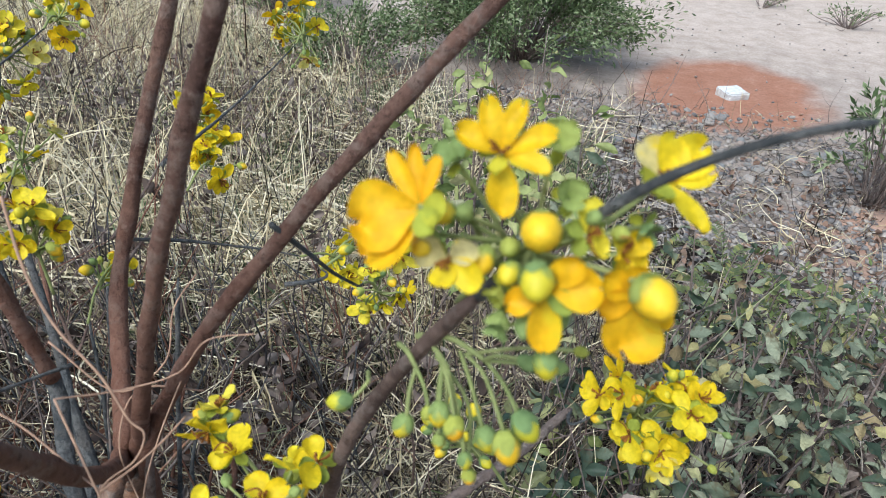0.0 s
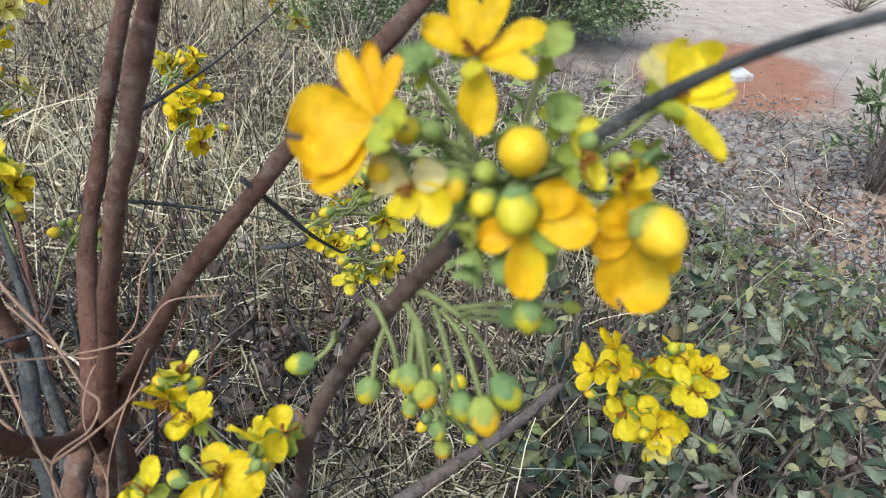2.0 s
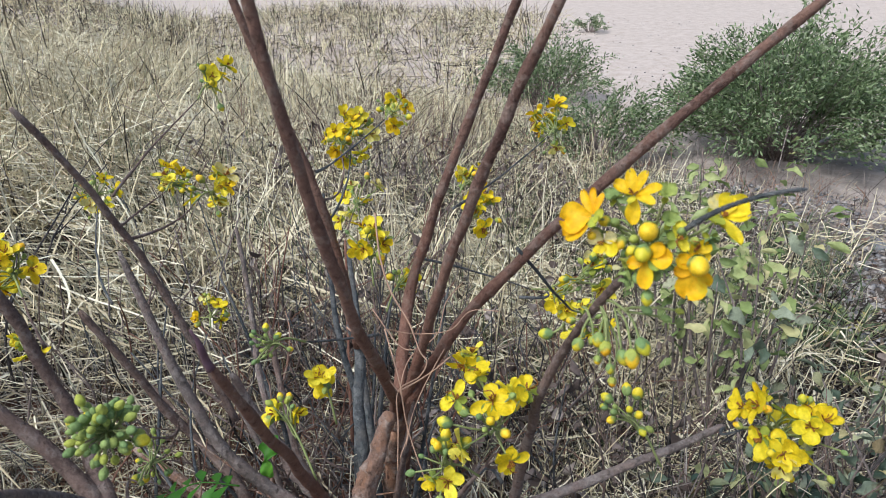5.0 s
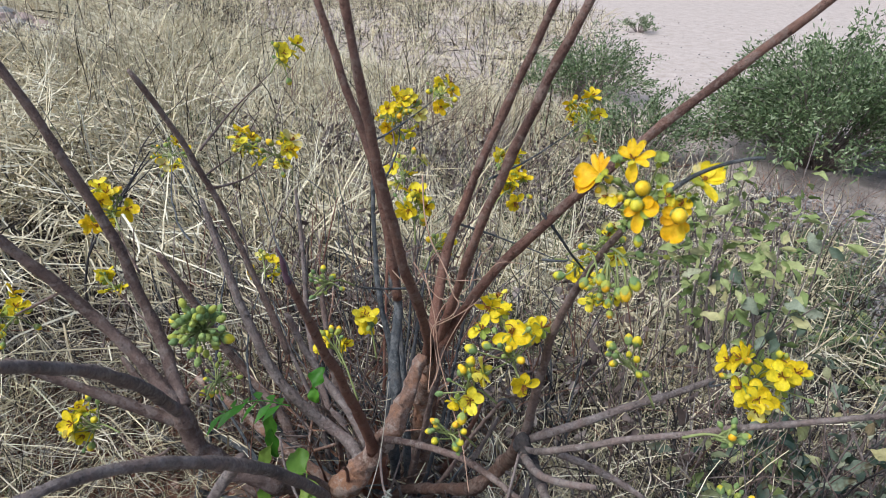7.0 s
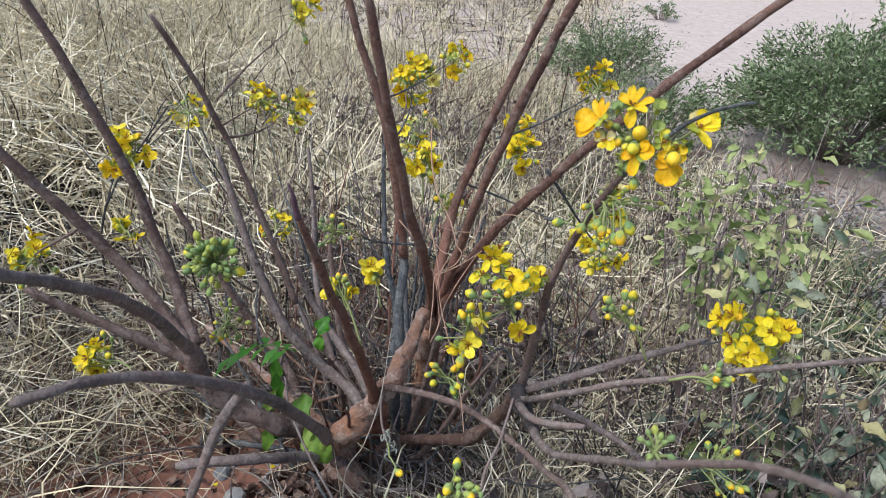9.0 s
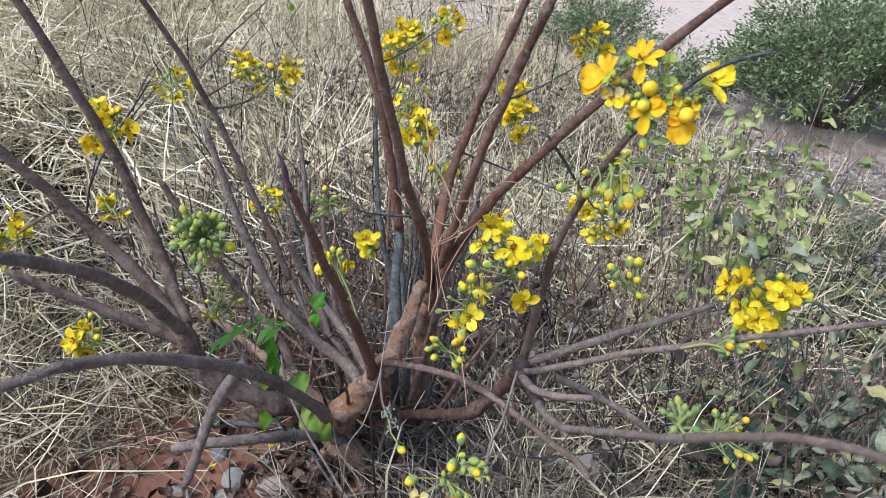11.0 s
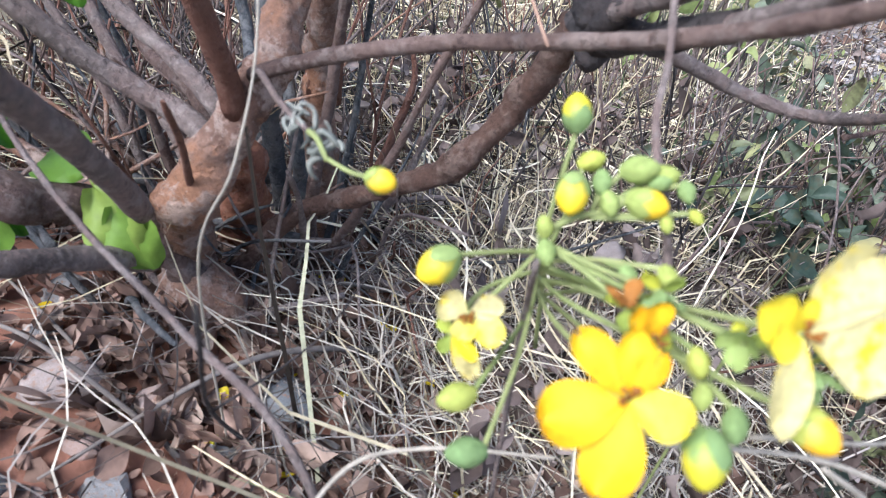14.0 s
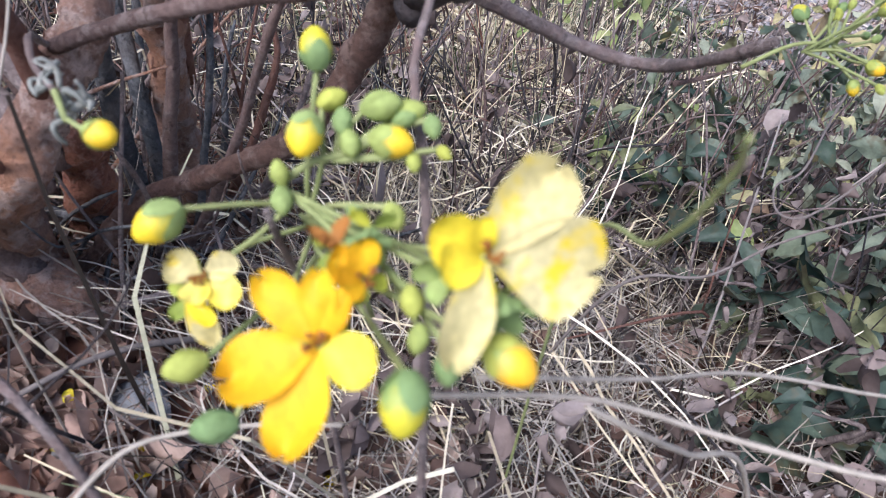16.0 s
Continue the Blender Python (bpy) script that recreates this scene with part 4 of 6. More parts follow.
spray((-0.385, 0.62, 0.6), (-0.225, 0.79, 0.5), 4, 2, 2, 0.04)
spray((-0.2, 0.6, 0.6), (-0.13, 0.66, 0.62), 2, 5, 3, 0.045)
spray((-0.33, 0.4, 0.4), (-0.37, 0.412, 0.517), 2, 0, 2, 0.016, "single yellow flower")
spray((-0.31, 0.33, 0.45), (-0.366, 0.342, 0.512), 1, 2, 3, 0.024)
spray((-0.44, 0.25, 0.52), (-0.33, 0.135, 0.65), 0, 2, 70, 0.037, "tight bunch of silvery green buds", size=1.05)
spray((-0.5, 0.2, 0.42), (-0.56, 0.27, 0.4), 0, 3, 11, 0.04, "bunch of small green buds")
spray((-0.4, 0.55, 0.5), (-0.4, 0.36, 0.587), 0, 2, 10, 0.03, size=0.8)
spray((-0.4, 0.55, 0.52), (-0.415, 0.56, 0.635), 5, 4, 2, 0.04)
spray((-0.41, 0.56, 0.5), (-0.43, 0.64, 0.54), 2, 3, 2, 0.03)
spray((-0.39, 0.62, 0.56), (-0.39, 0.8, 0.605), 5, 3, 0, 0.04)
spray((-0.39, 0.62, 0.6), (-0.5, 0.93, 0.6), 5, 2, 0, 0.05)
spray((-0.47, 0.53, 0.7), (-0.675, 0.79, 0.685), 8, 5, 3, 0.06)
spray((-0.47, 0.53, 0.66), (-0.745, 0.89, 0.67), 7, 3, 3, 0.055)
spray((-0.47, 0.53, 0.62), (-0.6, 0.74, 0.6), 4, 4, 1, 0.06)
spray((-0.47, 0.53, 0.74), (-0.62, 0.87, 0.73), 4, 1, 4, 0.045)
spray((-0.3, 0.6, 0.7), (-0.41, 1.11, 0.67), 8, 5, 2, 0.07, "open yellow flower head with many buds")
spray((-0.62, 0.33, 0.7), (-0.785, 0.516, 0.67), 6, 3, 2, 0.045)
spray((-0.62, 0.33, 0.68), (-0.69, 0.522, 0.672), 5, 2, 2, 0.04)
spray((-0.62, 0.33, 0.74), (-0.79, 0.615, 0.81), 3, 2, 3, 0.05)
spray((-0.63, 0.3, 0.6), (-1.2, 0.58, 0.55), 4, 3, 7, 0.075)
spray((-0.6, 0.2, 0.6), (-0.75, 0.24, 0.64), 8, 2, 2, 0.05, "large yellow flower head behind a stem")
spray((-0.6, 0.2, 0.5), (-0.93, 0.28, 0.43), 4, 0, 1, 0.03)
spray((-0.62, 0.1, 0.6), (-0.96, 0.125, 0.415), 5, 3, 3, 0.055)
spray((-0.5, 0.15, 0.38), (-0.65, 0.105, 0.365), 5, 3, 1, 0.05)
spray((-0.52, 0.3, 0.36), (-0.9, 0.6, 0.35), 4, 1, 0, 0.045)
spray((0.02, 0.53, 0.49), (-0.02, 0.52, 0.55), 0, 6, 2, 0.035, "bunch of round yellow-green buds")
spray((0.1, 0.38, 0.59), (0.14, 0.388, 0.606), 0, 2, 9, 0.017, size=0.85)
spray((0.04, 0.52, 0.33), (0.13, 0.56, 0.36), 0, 5, 9, 0.05)
spray((0.17, 0.145, 0.69), (0.176, 0.145, 0.712), 0, 0, 9, 0.012, size=0.6)
spray((-0.16, 0.4, 0.41), (-0.165, 0.347, 0.465), 0, 7, 2, 0.03, "hanging round buds")
# the low flower head at the front
cluster((-0.09, 0.335, 0.24), (-0.077, 0.239, 0.399), [
    ("F", (-0.033, 0.182, 0.405), (0.07, -0.58, 0.81), 1.00), ("P", (-0.002, 0.201, 0.427), (0.29, -0.61, 0.73), 1.00),
    ("Y", (-0.032, 0.204, 0.406), (0.39, -0.39, 0.83), 0.90), ("D", (-0.041, 0.206, 0.411), (-0.17, 0.02, 0.98), 1.00),
    ("b", (-0.078, 0.269, 0.424), (-0.29, 0.51, 0.81), 0.98), ("b", (-0.072, 0.251, 0.418), (0.24, -0.85, -0.46), 1.05),
    ("b", (-0.098, 0.218, 0.398), (-0.48, -0.81, -0.33), 1.12), ("R", (-0.089, 0.211, 0.380), (0.20, -0.65, 0.73), 0.95),
    ("H", (-0.092, 0.205, 0.375), (0.35, -0.73, 0.58), 0.95), ("y", (-0.077, 0.192, 0.368), (-0.76, -0.64, -0.14), 1.00),
    ("y", (-0.070, 0.190, 0.343), (-0.84, -0.54, 0.00), 1.10), ("b", (-0.013, 0.185, 0.401), (0.22, -0.76, -0.61), 1.08),
    ("b", (0.003, 0.194, 0.409), (0.90, -0.36, -0.25), 0.98), ("y", (-0.074, 0.236, 0.402), (-0.40, 0.37, 0.84), 0.60),
    ("y", (-0.074, 0.235, 0.401), (0.46, -0.72, -0.52), 0.70), ("S", (-0.035, 0.215, 0.414), (0.35, -0.89, -0.29), 0.95),
    ("S", (0.002, 0.203, 0.416), (0.54, -0.76, -0.35), 1.00), ("y", (-0.036, 0.229, 0.411), (0.60, -0.65, -0.46), 0.65),
    ("y", (-0.021, 0.207, 0.405), (0.44, -0.80, -0.41), 0.65), ("y", (-0.007, 0.198, 0.398), (0.22, -0.76, -0.61), 0.75),
    ("y", (-0.016, 0.202, 0.398), (0.14, -0.92, -0.38), 0.60), ("y", (-0.047, 0.228, 0.407), (0.70, -0.53, -0.49), 0.60),
    ("S", (-0.011, 0.205, 0.415), (-0.33, -0.92, 0.21), 0.80)],
    "yellow flower head with one fading pale flower")
cluster((-0.077, 0.239, 0.399), (-0.060, 0.252, 0.407), [
    ("y", (-0.059, 0.262, 0.418), (0.92, 0.27, 0.27), 1.00), ("y", (-0.051, 0.266, 0.415), (0.89, 0.32, 0.33), 0.90),
    ("b", (-0.054, 0.258, 0.411), (1.00, 0.02, 0.03), 1.00), ("y", (-0.073, 0.260, 0.417), (0.82, 0.39, 0.42), 0.75),
    ("y", (-0.065, 0.260, 0.417), (0.33, -0.78, -0.53), 0.70), ("y", (-0.061, 0.255, 0.413), (0.50, -0.70, -0.51), 0.70),
    ("y", (-0.039, 0.268, 0.417), (0.50, -0.70, -0.51), 0.62), ("y", (-0.034, 0.263, 0.410), (0.85, -0.44, -0.30), 0.45),
    ("y", (-0.041, 0.259, 0.408), (0.42, -0.75, -0.52), 0.50), ("y", (-0.049, 0.263, 0.415), (0.83, 0.37, 0.42), 0.60)],
    "side sprig of small green buds")
cluster((-0.19, 0.266, 0.391), (-0.17, 0.25, 0.392), [("b", (-0.139, 0.231, 0.406), (0.9, -0.1, 0.1), 0.88)], "single bud on a withered stalk")

g = Geo()
for i in range(16):
    p = Vector((-0.205 + 0.03 * (i % 8) / 8, 0.278 - 0.02 * (i % 8) / 8, 0.388 + rng.normal(0, 0.003)))
    d = Vector(rng.normal(0, 1, 3)).normalized() * 0.007
    e = Vector(rng.normal(0, 1, 3)).normalized() * 0.005
    g.tube(spline([p, p + d, p + d + e, p + d * 0.6 + e * 1.8], 3), [0.0011, 0.0013, 0.0014, 0.0013, 0.0014, 0.0012, 0.0011, 0.0010, 0.0008, 0.0006], 5, 0.4)
FUZZ = plant_material("withered_down", [(0.0, (0.15, 0.165, 0.14)), (1.0, (0.30, 0.305, 0.26))], rough=0.95, grain=500.0)
part("withered_calyx", g.mesh("withered_calyx", [FUZZ]), shrub, "withered grey-green down on a stalk", UNDO)

# ---- leafy plants ----
def leaf_mesh(name, length, width, fold, curl, mat, rows=8, cols=5):
    """An oval leaf on a short stalk along +x, folded at the midrib and curled."""
    g = Geo()
    verts, faces = [], []
    for i in range(rows):
        s = i / (rows - 1)
        w = width * math.sin(math.pi * (0.03 + 0.95 * s)) ** 0.75
        bend = curl * s
        x = length * math.sin(bend) / curl if abs(curl) > 1e-3 else length * s
        z = -length * (1 - math.cos(bend)) / curl if abs(curl) > 1e-3 else 0
        for j in range(cols):
            u = (j / (cols - 1) - 0.5) * 2
            wave = 0.16 * width * math.sin(9 * s + 4 * u + 20 * curl) * abs(u)
            verts.append((x, u * w / 2 * (1 + 0.1 * math.sin(11 * s + 3 * u)), z + fold * abs(u) * w / 2 + wave))
    for i in range(rows - 1):
        for j in range(cols - 1):
            a = i * cols + j
            faces.append((a, a + 1, a + cols + 1, a + cols))
    g.add(verts, faces)
    g.tube([(-0.12 * length, 0, 0), (0.02 * length, 0, 0)], [0.018 * length, 0.014 * length], 4)
    return g.mesh(name, [mat])


def low_shrub(name, label, base, stems, leaf_meshes, per_stem, scale, category="shrub"):
    """A shrub of bent stems; each leaf is a piece of its own. stems: rows of foot offset, tip offset."""
    base = Vector((base[0], base[1], land_at(base[0], base[1])))
    ob = tagged(new(name), label, category)
    ob.location = base
    for foot, tip in stems:
        foot = Vector((foot[0], foot[1], land_at(base.x + foot[0], base.y + foot[1]) - base.z - 0.01))
        tip = Vector(tip)
        mid = (foot + tip) / 2 + Vector(rng.normal(0, 0.03, 3)) + Vector((0, 0, 0.05))
        path = spline([foot, mid, tip], 7)
        g = Geo()
        g.tube(path, [(0.0024 if name == "wispy_shrub" else 0.0055) * (1 - 0.055 * i) for i in range(15)], 7, 0.15)
        part("stem", g.mesh("stem", [BARK_GREY]), ob)
        for k in range(per_stem):
            s = 0.25 + 0.75 * ((k + rng.random()) / per_stem) ** (0.5 if name == "upright_shrub" else 1.0)
            p = path[min(14, int(s * 14))]
            out = Vector(rng.normal(0, 1, 3))
            out = (out.normalized() + Vector((0, -0.35, 0.25))).normalized()
            p = p + out * rng.uniform(0.005, 0.05) * scale
            x = Vector((out.x, out.y, out.z * 0.5 + rng.normal(0, 0.25))).normalized()
            up = (Vector((0, -0.15, 0.8)) + Vector(rng.normal(0, 0.65, 3))).normalized()
            y = up.cross(x).normalized()
            m = Matrix((x, y, x.cross(y))).transposed().to_4x4()
            lf = new("leaf", leaf_meshes[int(rng.integers(len(leaf_meshes)))])
            lf.parent = ob
            lf.matrix_basis = Matrix.Translation(p) @ m @ Matrix.Scale(scale * rng.uniform(0.65, 1.2), 4)
    return ob


GREY_LEAVES = [leaf_mesh("leaf", 0.054, 0.029, 0.35, 0.6, LEAF_GREY), leaf_mesh("leaf", 0.048, 0.027, 0.6, 1.0, LEAF_GREY), leaf_mesh("leaf", 0.058, 0.027, 0.25, -0.5, LEAF_GREY), leaf_mesh("leaf", 0.04, 0.026, 0.45, 1.5, LEAF_GREY), leaf_mesh("leaf", 0.05, 0.018, 1.2, 0.8, LEAF_GREY)]
DARK_LEAVES = [leaf_mesh("leaf", 0.056, 0.026, 0.5, 0.9, LEAF_DARK), leaf_mesh("leaf", 0.05, 0.024, 0.8, 1.4, LEAF_DARK), leaf_mesh("leaf", 0.062, 0.023, 0.4, -0.6, LEAF_DARK), leaf_mesh("leaf", 0.046, 0.02, 1.1, 0.7, LEAF_DARK)]
FRESH_LEAVES = [leaf_mesh("leaf", 0.044, 0.022, 0.3, 0.5, LEAF_FRESH), leaf_mesh("leaf", 0.048, 0.019, 0.5, 0.9, LEAF_FRESH), leaf_mesh("leaf", 0.038, 0.021, 0.3, -0.3, LEAF_FRESH)]


def stems_round(n, spread, height, seed_lean=(0, 0)):
    out = []
    for i in range(n):
        a = 2 * math.pi * (i + rng.random() * 0.8) / n
        r = spread * rng.uniform(0.25, 1.0)
        out.append(((0.4 * r * math.cos(a), 0.4 * r * math.sin(a)), (r * math.cos(a) + seed_lean[0], r * math.sin(a) + seed_lean[1], height * rng.uniform(0.7, 1.0))))
    return out


low_shrub("leafy_shrub", "grey-green broad-leaved low shrub beside the flowering shrub", (0.36, 1.05), stems_round(15, 0.3, 0.48), GREY_LEAVES, 19, 0.85)
low_shrub("leafy_shrub", "grey-green broad-leaved low shrub with yellowing leaves", (0.62, 1.35), stems_round(14, 0.32, 0.48), GREY_LEAVES, 19, 0.85)
low_shrub("leafy_shrub", "dull green low shrub among dry grass", (0.22, 1.45), stems_round(11, 0.28, 0.42), GREY_LEAVES, 15, 0.85)
low_shrub("leafy_shrub", "grey-green low shrub on the bank", (0.62, 0.88), stems_round(12, 0.27, 0.38), GREY_LEAVES, 16, 0.85)
low_shrub("leafy_shrub", "low grey-green shrub with dusty leaves", (0.95, 1.15), stems_round(9, 0.28, 0.3), GREY_LEAVES, 16, 0.85)
low_shrub("leafy_shrub", "low grey-green leaves close to the ground", (0.40, 0.84), stems_round(12, 0.24, 0.28), DARK_LEAVES, 10, 1.1)
low_shrub("leafy_shrub", "low dark green leaves among thin straw", (0.27, 0.66), stems_round(9, 0.16, 0.13), DARK_LEAVES, 8, 1.15)
low_shrub("leafy_shrub", "low blue-green leaves over soil darkened for shade", (0.5, 0.68), stems_round(10, 0.18, 0.18), DARK_LEAVES, 10, 1.15)
low_shrub("leafy_shrub", "low dark green leaves in the dry grass", (0.1, 1.05), stems_round(13, 0.2, 0.27), DARK_LEAVES + FRESH_LEAVES[:1], 13, 0.95)
low_shrub("leafy_shrub", "low dusty green leaves beside dry straw", (0.75, 0.62), stems_round(9, 0.24, 0.22), GREY_LEAVES, 18, 0.85)
low_shrub("upright_shrub", "upright shrub with yellowish green oval leaves", (-0.24, 1.76), stems_round(13, 0.3, 0.88), FRESH_LEAVES, 18, 1.15)
low_shrub("upright_shrub", "upright shrub with pale green oval leaves", (-0.06, 1.5), stems_round(8, 0.2, 0.78), FRESH_LEAVES + GREY_LEAVES[:1], 10, 1.05)
low_shrub("leafy_shrub", "sparse twiggy shrub with dusty pale leaves over gravel", (0.8, 1.75), stems_round(10, 0.26, 0.5), GREY_LEAVES, 9, 0.8)
low_shrub("leafy_shrub", "sparse twiggy shrub with grey-green leaves by the gravel", (0.45, 1.8), stems_round(9, 0.24, 0.46), GREY_LEAVES, 9, 0.8)
WISPY_LEAVES = [leaf_mesh("leaf", 0.05, 0.018, 0.3, 0.7, LEAF_GREY), leaf_mesh("leaf", 0.042, 0.018, 0.4, -0.4, LEAF_MIX), leaf_mesh("leaf", 0.036, 0.013, 0.3, 0.5, LEAF_FRESH)]
low_shrub("wispy_shrub", "sparse wispy shrub with small pale leaves on gravel", (0.62, 2.0), stems_round(9, 0.28, 0.44), WISPY_LEAVES, 15, 0.95)
low_shrub("wispy_shrub", "thin wispy shrub with dusty small leaves on gravel", (0.9, 2.0), stems_round(9, 0.28, 0.42), WISPY_LEAVES, 15, 0.95)
low_shrub("wispy_shrub", "sparse low wispy shrub beside the gravel", (1.12, 1.75), stems_round(9, 0.28, 0.42), WISPY_LEAVES, 15, 0.95)


def fern_sprig(base, tip, pairs, leaf_len, mat, name="leaf_sprig", label="bright green feathery leaf sprig"):
    """A feathered leaf: a rib with leaflets in pairs."""
    base, tip = Vector(base), Vector(tip)
    rib = spline([base, (base + tip) / 2 + Vector((0, 0, 0.15 * (tip - base).length)), tip], 8)
    g = Geo()
    along = (tip - base).normalized()
    sidew = along.cross(Vector((0, 0, 1))).normalized()
    g.tube([p - base for p in rib], [0.0013 - 0.00004 * i for i in range(len(rib))], 5)
    for k in range(pairs):
        p = rib[2 + int((len(rib) - 3) * k / max(1, pairs - 1))] - base
        for sgn in (-1, 1):
            d = (sidew * sgn + along * 0.55 + Vector((0, 0, rng.uniform(-0.5, 0.1)))).normalized()
            up = (Vector((0, -0.3, 1)) + Vector(rng.normal(0, 0.2, 3))).normalized()
            w = up.cross(d).normalized() * leaf_len * 0.19
            a, m_, t = p, p + d * leaf_len * 0.5, p + d * leaf_len + Vector((0, 0, -0.12 * leaf_len))
            lift = up * leaf_len * 0.05
            g.add([a, m_ + w + lift, t, m_ - w + lift, m_], [(0, 4, 1), (1, 4, 2), (2, 4, 3), (3, 4, 0)])
    me = g.mesh(name, [mat])
    return part(name, me, shrub, label, UNDO @ Matrix.Translation(base))


def set_leaf(at, face, along, me, scale):
    z = Vector(face).normalized()
    x = (Vector(along) - z * Vector(along).dot(z)).normalized()
    m = Matrix((x, z.cross(x), z)).transposed().to_4x4()
    ob = part("leaf", me, shrub, "broad green leaf", UNDO @ Matrix.Translation(at) @ m @ Matrix.Scale(scale, 4))
    return ob


BROAD = leaf_mesh("leaf", 0.045, 0.034, 0.25, 0.6, LEAF_DEEP, 10, 7)
fern_sprig((-0.44, 0.31, 0.385), (-0.53, 0.25, 0.36), 6, 0.04, LEAF_DEEP)
NARROW = leaf_mesh("leaf", 0.045, 0.02, 0.3, 0.5, LEAF_DEEP, 9, 5)
for at, along in (((-0.485, 0.305, 0.35), (0.1, -0.2, -1)), ((-0.482, 0.298, 0.325), (0.35, -0.2, -0.9)), ((-0.475, 0.29, 0.3), (-0.3, -0.2, -0.9)), ((-0.465, 0.275, 0.27), (0.3, -0.2, -1)), ((-0.46, 0.265, 0.25), (-0.1, -0.1, -1))):
    set_leaf(at, (0.35, -0.75, 0.4), along, NARROW, 1.1)
set_leaf((-0.41, 0.305, 0.26), (0.3, -0.8, 0.6), (0.5, 0.1, -1), BROAD, 1.35)
set_leaf((-0.42, 0.31, 0.265), (0.1, -0.5, 0.9), (-0.9, 0, 0.3), BROAD, 1.3)
set_leaf((-0.395, 0.305, 0.25), (0.4, -0.7, 0.5), (0.6, -0.2, -0.9), BROAD, 1.25)
set_leaf((-0.443, 0.358, 0.39), (0.3, -0.8, 0.5), (0.1, 0, 1), BROAD, 0.75)
set_leaf((-0.443, 0.358, 0.39), (0.3, -0.8, 0.5), (0.2, 0, -1), BROAD, 0.6)

# small feathery weeds on the gravel edge
for wx, wy in ((0.42, 1.95), (0.55, 2.2), (0.3, 2.35), (0.75, 2.0), (0.62, 2.6), (0.15, 2.7), (-0.05, 2.45), (0.95, 2.35)):
    weed = tagged(new("feathery_weed"), "small green feathery weed on stony ground", "weed", "feathery weeds")
    weed.location = (wx, wy, land_at(wx, wy))
    g = Geo()
    for k in range(7):
        a = k * 0.9 + wx * 9
        tip = Vector((0.16 * math.cos(a), 0.16 * math.sin(a), rng.uniform(0.05, 0.2)))
        rib = spline([(0, 0, 0), tip * 0.5 + Vector((0, 0, 0.05)), tip], 7)
        rm = Geo()
        rm.tube(rib, [0.0016] * 15, 5)
        part("rib", rm.mesh("rib", [LEAF_MIX]), weed)
        side = tip.cross(Vector((0, 0, 1))).normalized()
        for i in range(3, 15):
            for sgn in (-1, 1):
                d = (side * sgn + tip.normalized() * 0.6).normalized() * 0.035
                w = Vector((0, 0, 1)).cross(d).normalized() * 0.006
                p = Vector(rib[i])
                g.add([p, p + d * 0.5 + w, p + d, p + d * 0.5 - w + Vector((0, 0, 0.003))], [(0, 1, 2, 3)])
    tagged(part("foliage", g.mesh("foliage", [LEAF_MIX]), weed), kind="stuff")


def fine_bush(name, label, base, width, height, twigs, leaves, leaf_len, seed_dir=(0, 0)):
    """A dense bush: woody shoots and a crown of many small leaves along fine twigs."""
    bz = land_at(*base)
    ob = tagged(new(name), label, "bush")
    ob.location = (base[0], base[1], bz)
    wood = Geo()
    centres, dirs = [], []
    for i in range(twigs):
        a = rng.uniform(0, 2 * math.pi)
        r = width / 2 * math.sqrt(rng.random())
        hgt = height * (0.45 + 0.55 * math.sqrt(max(0.0, 1 - (r / (width / 2)) ** 2))) * rng.uniform(0.55, 1.05)
        wild = 1.3 if rng.random() < 0.18 else 1.05
        tip = Vector((r * math.cos(a) * wild, r * math.sin(a) * wild, wild * hgt * (1 if r < width * 0.4 else rng.uniform(0.4, 1))))
        foot = Vector((0.16 * r * math.cos(a), 0.16 * r * math.sin(a), 0))
        mid = foot * 0.4 + tip * 0.6 + Vector((0, 0, 0.12 * height)) + Vector(rng.normal(0, 0.03, 3))
        path = spline([foot, mid, tip], 8)
        if i < 26:
            g = Geo()
            thick = 0.0035 + 0.0036 * width
            g.tube(path, [thick * (1 - 0.05 * k) for k in range(17)], 6, 0.1)
            part("shoot", g.mesh("shoot", [BARK_GREY]), ob)
        else:
            wood.tube(path, [(0.0016 + 0.0014 * width) * (1 - 0.05 * k) for k in range(17)], 4)
        k = leaves // twigs
        s = 0.3 + 0.72 * rng.random(k) ** 0.8
        pa = np.array([tuple(p) for p in path])
        idx = np.clip(s * 16, 0, 15.99)
        lo = idx.astype(int)
        p = pa[lo] + (pa[lo + 1] - pa[lo]) * (idx - lo)[:, None]
        centres.append(p + rng.normal(0, 0.022 * width, (k, 3)))
        d = (pa[lo + 1] - pa[lo]) / np.linalg.norm(pa[lo + 1] - pa[lo], axis=1, keepdims=True)
        dirs.append(d)
    tagged(part("brushwood", wood.mesh("brushwood", [BARK_GREY]), ob), kind="stuff")
    c, d = np.concatenate(centres), np.concatenate(dirs)
    keep = c[:, 2] > 0.06
    c, d = c[keep], d[keep]
    tv = [(0, 0, 0), (0.16, 0.0, 0.5), (0, 0.06, 0.5), (0, 0, 1), (-0.16, 0.0, 0.5)]
    me = joined("crown", tv, [(0, 1, 2), (1, 3, 2), (3, 4, 2), (4, 0, 2)], [LEAF_OLIVE], c, turns_of(len(c), d, 0.75), leaf_len * rng.uniform(0.6, 1.3, len(c)))
    tagged(part("crown", me, ob), kind="stuff")
    return ob


fine_bush("roadside_bush", "dense dark green bush with small narrow leaves beside the road", (-0.70, 5.5), 1.78, 0.9, 280, 30000, 0.043)
fine_bush("roadside_bush", "thin dark green bush with narrow leaves by the road", (1.40, 3.55), 0.55, 0.8, 30, 900, 0.055)
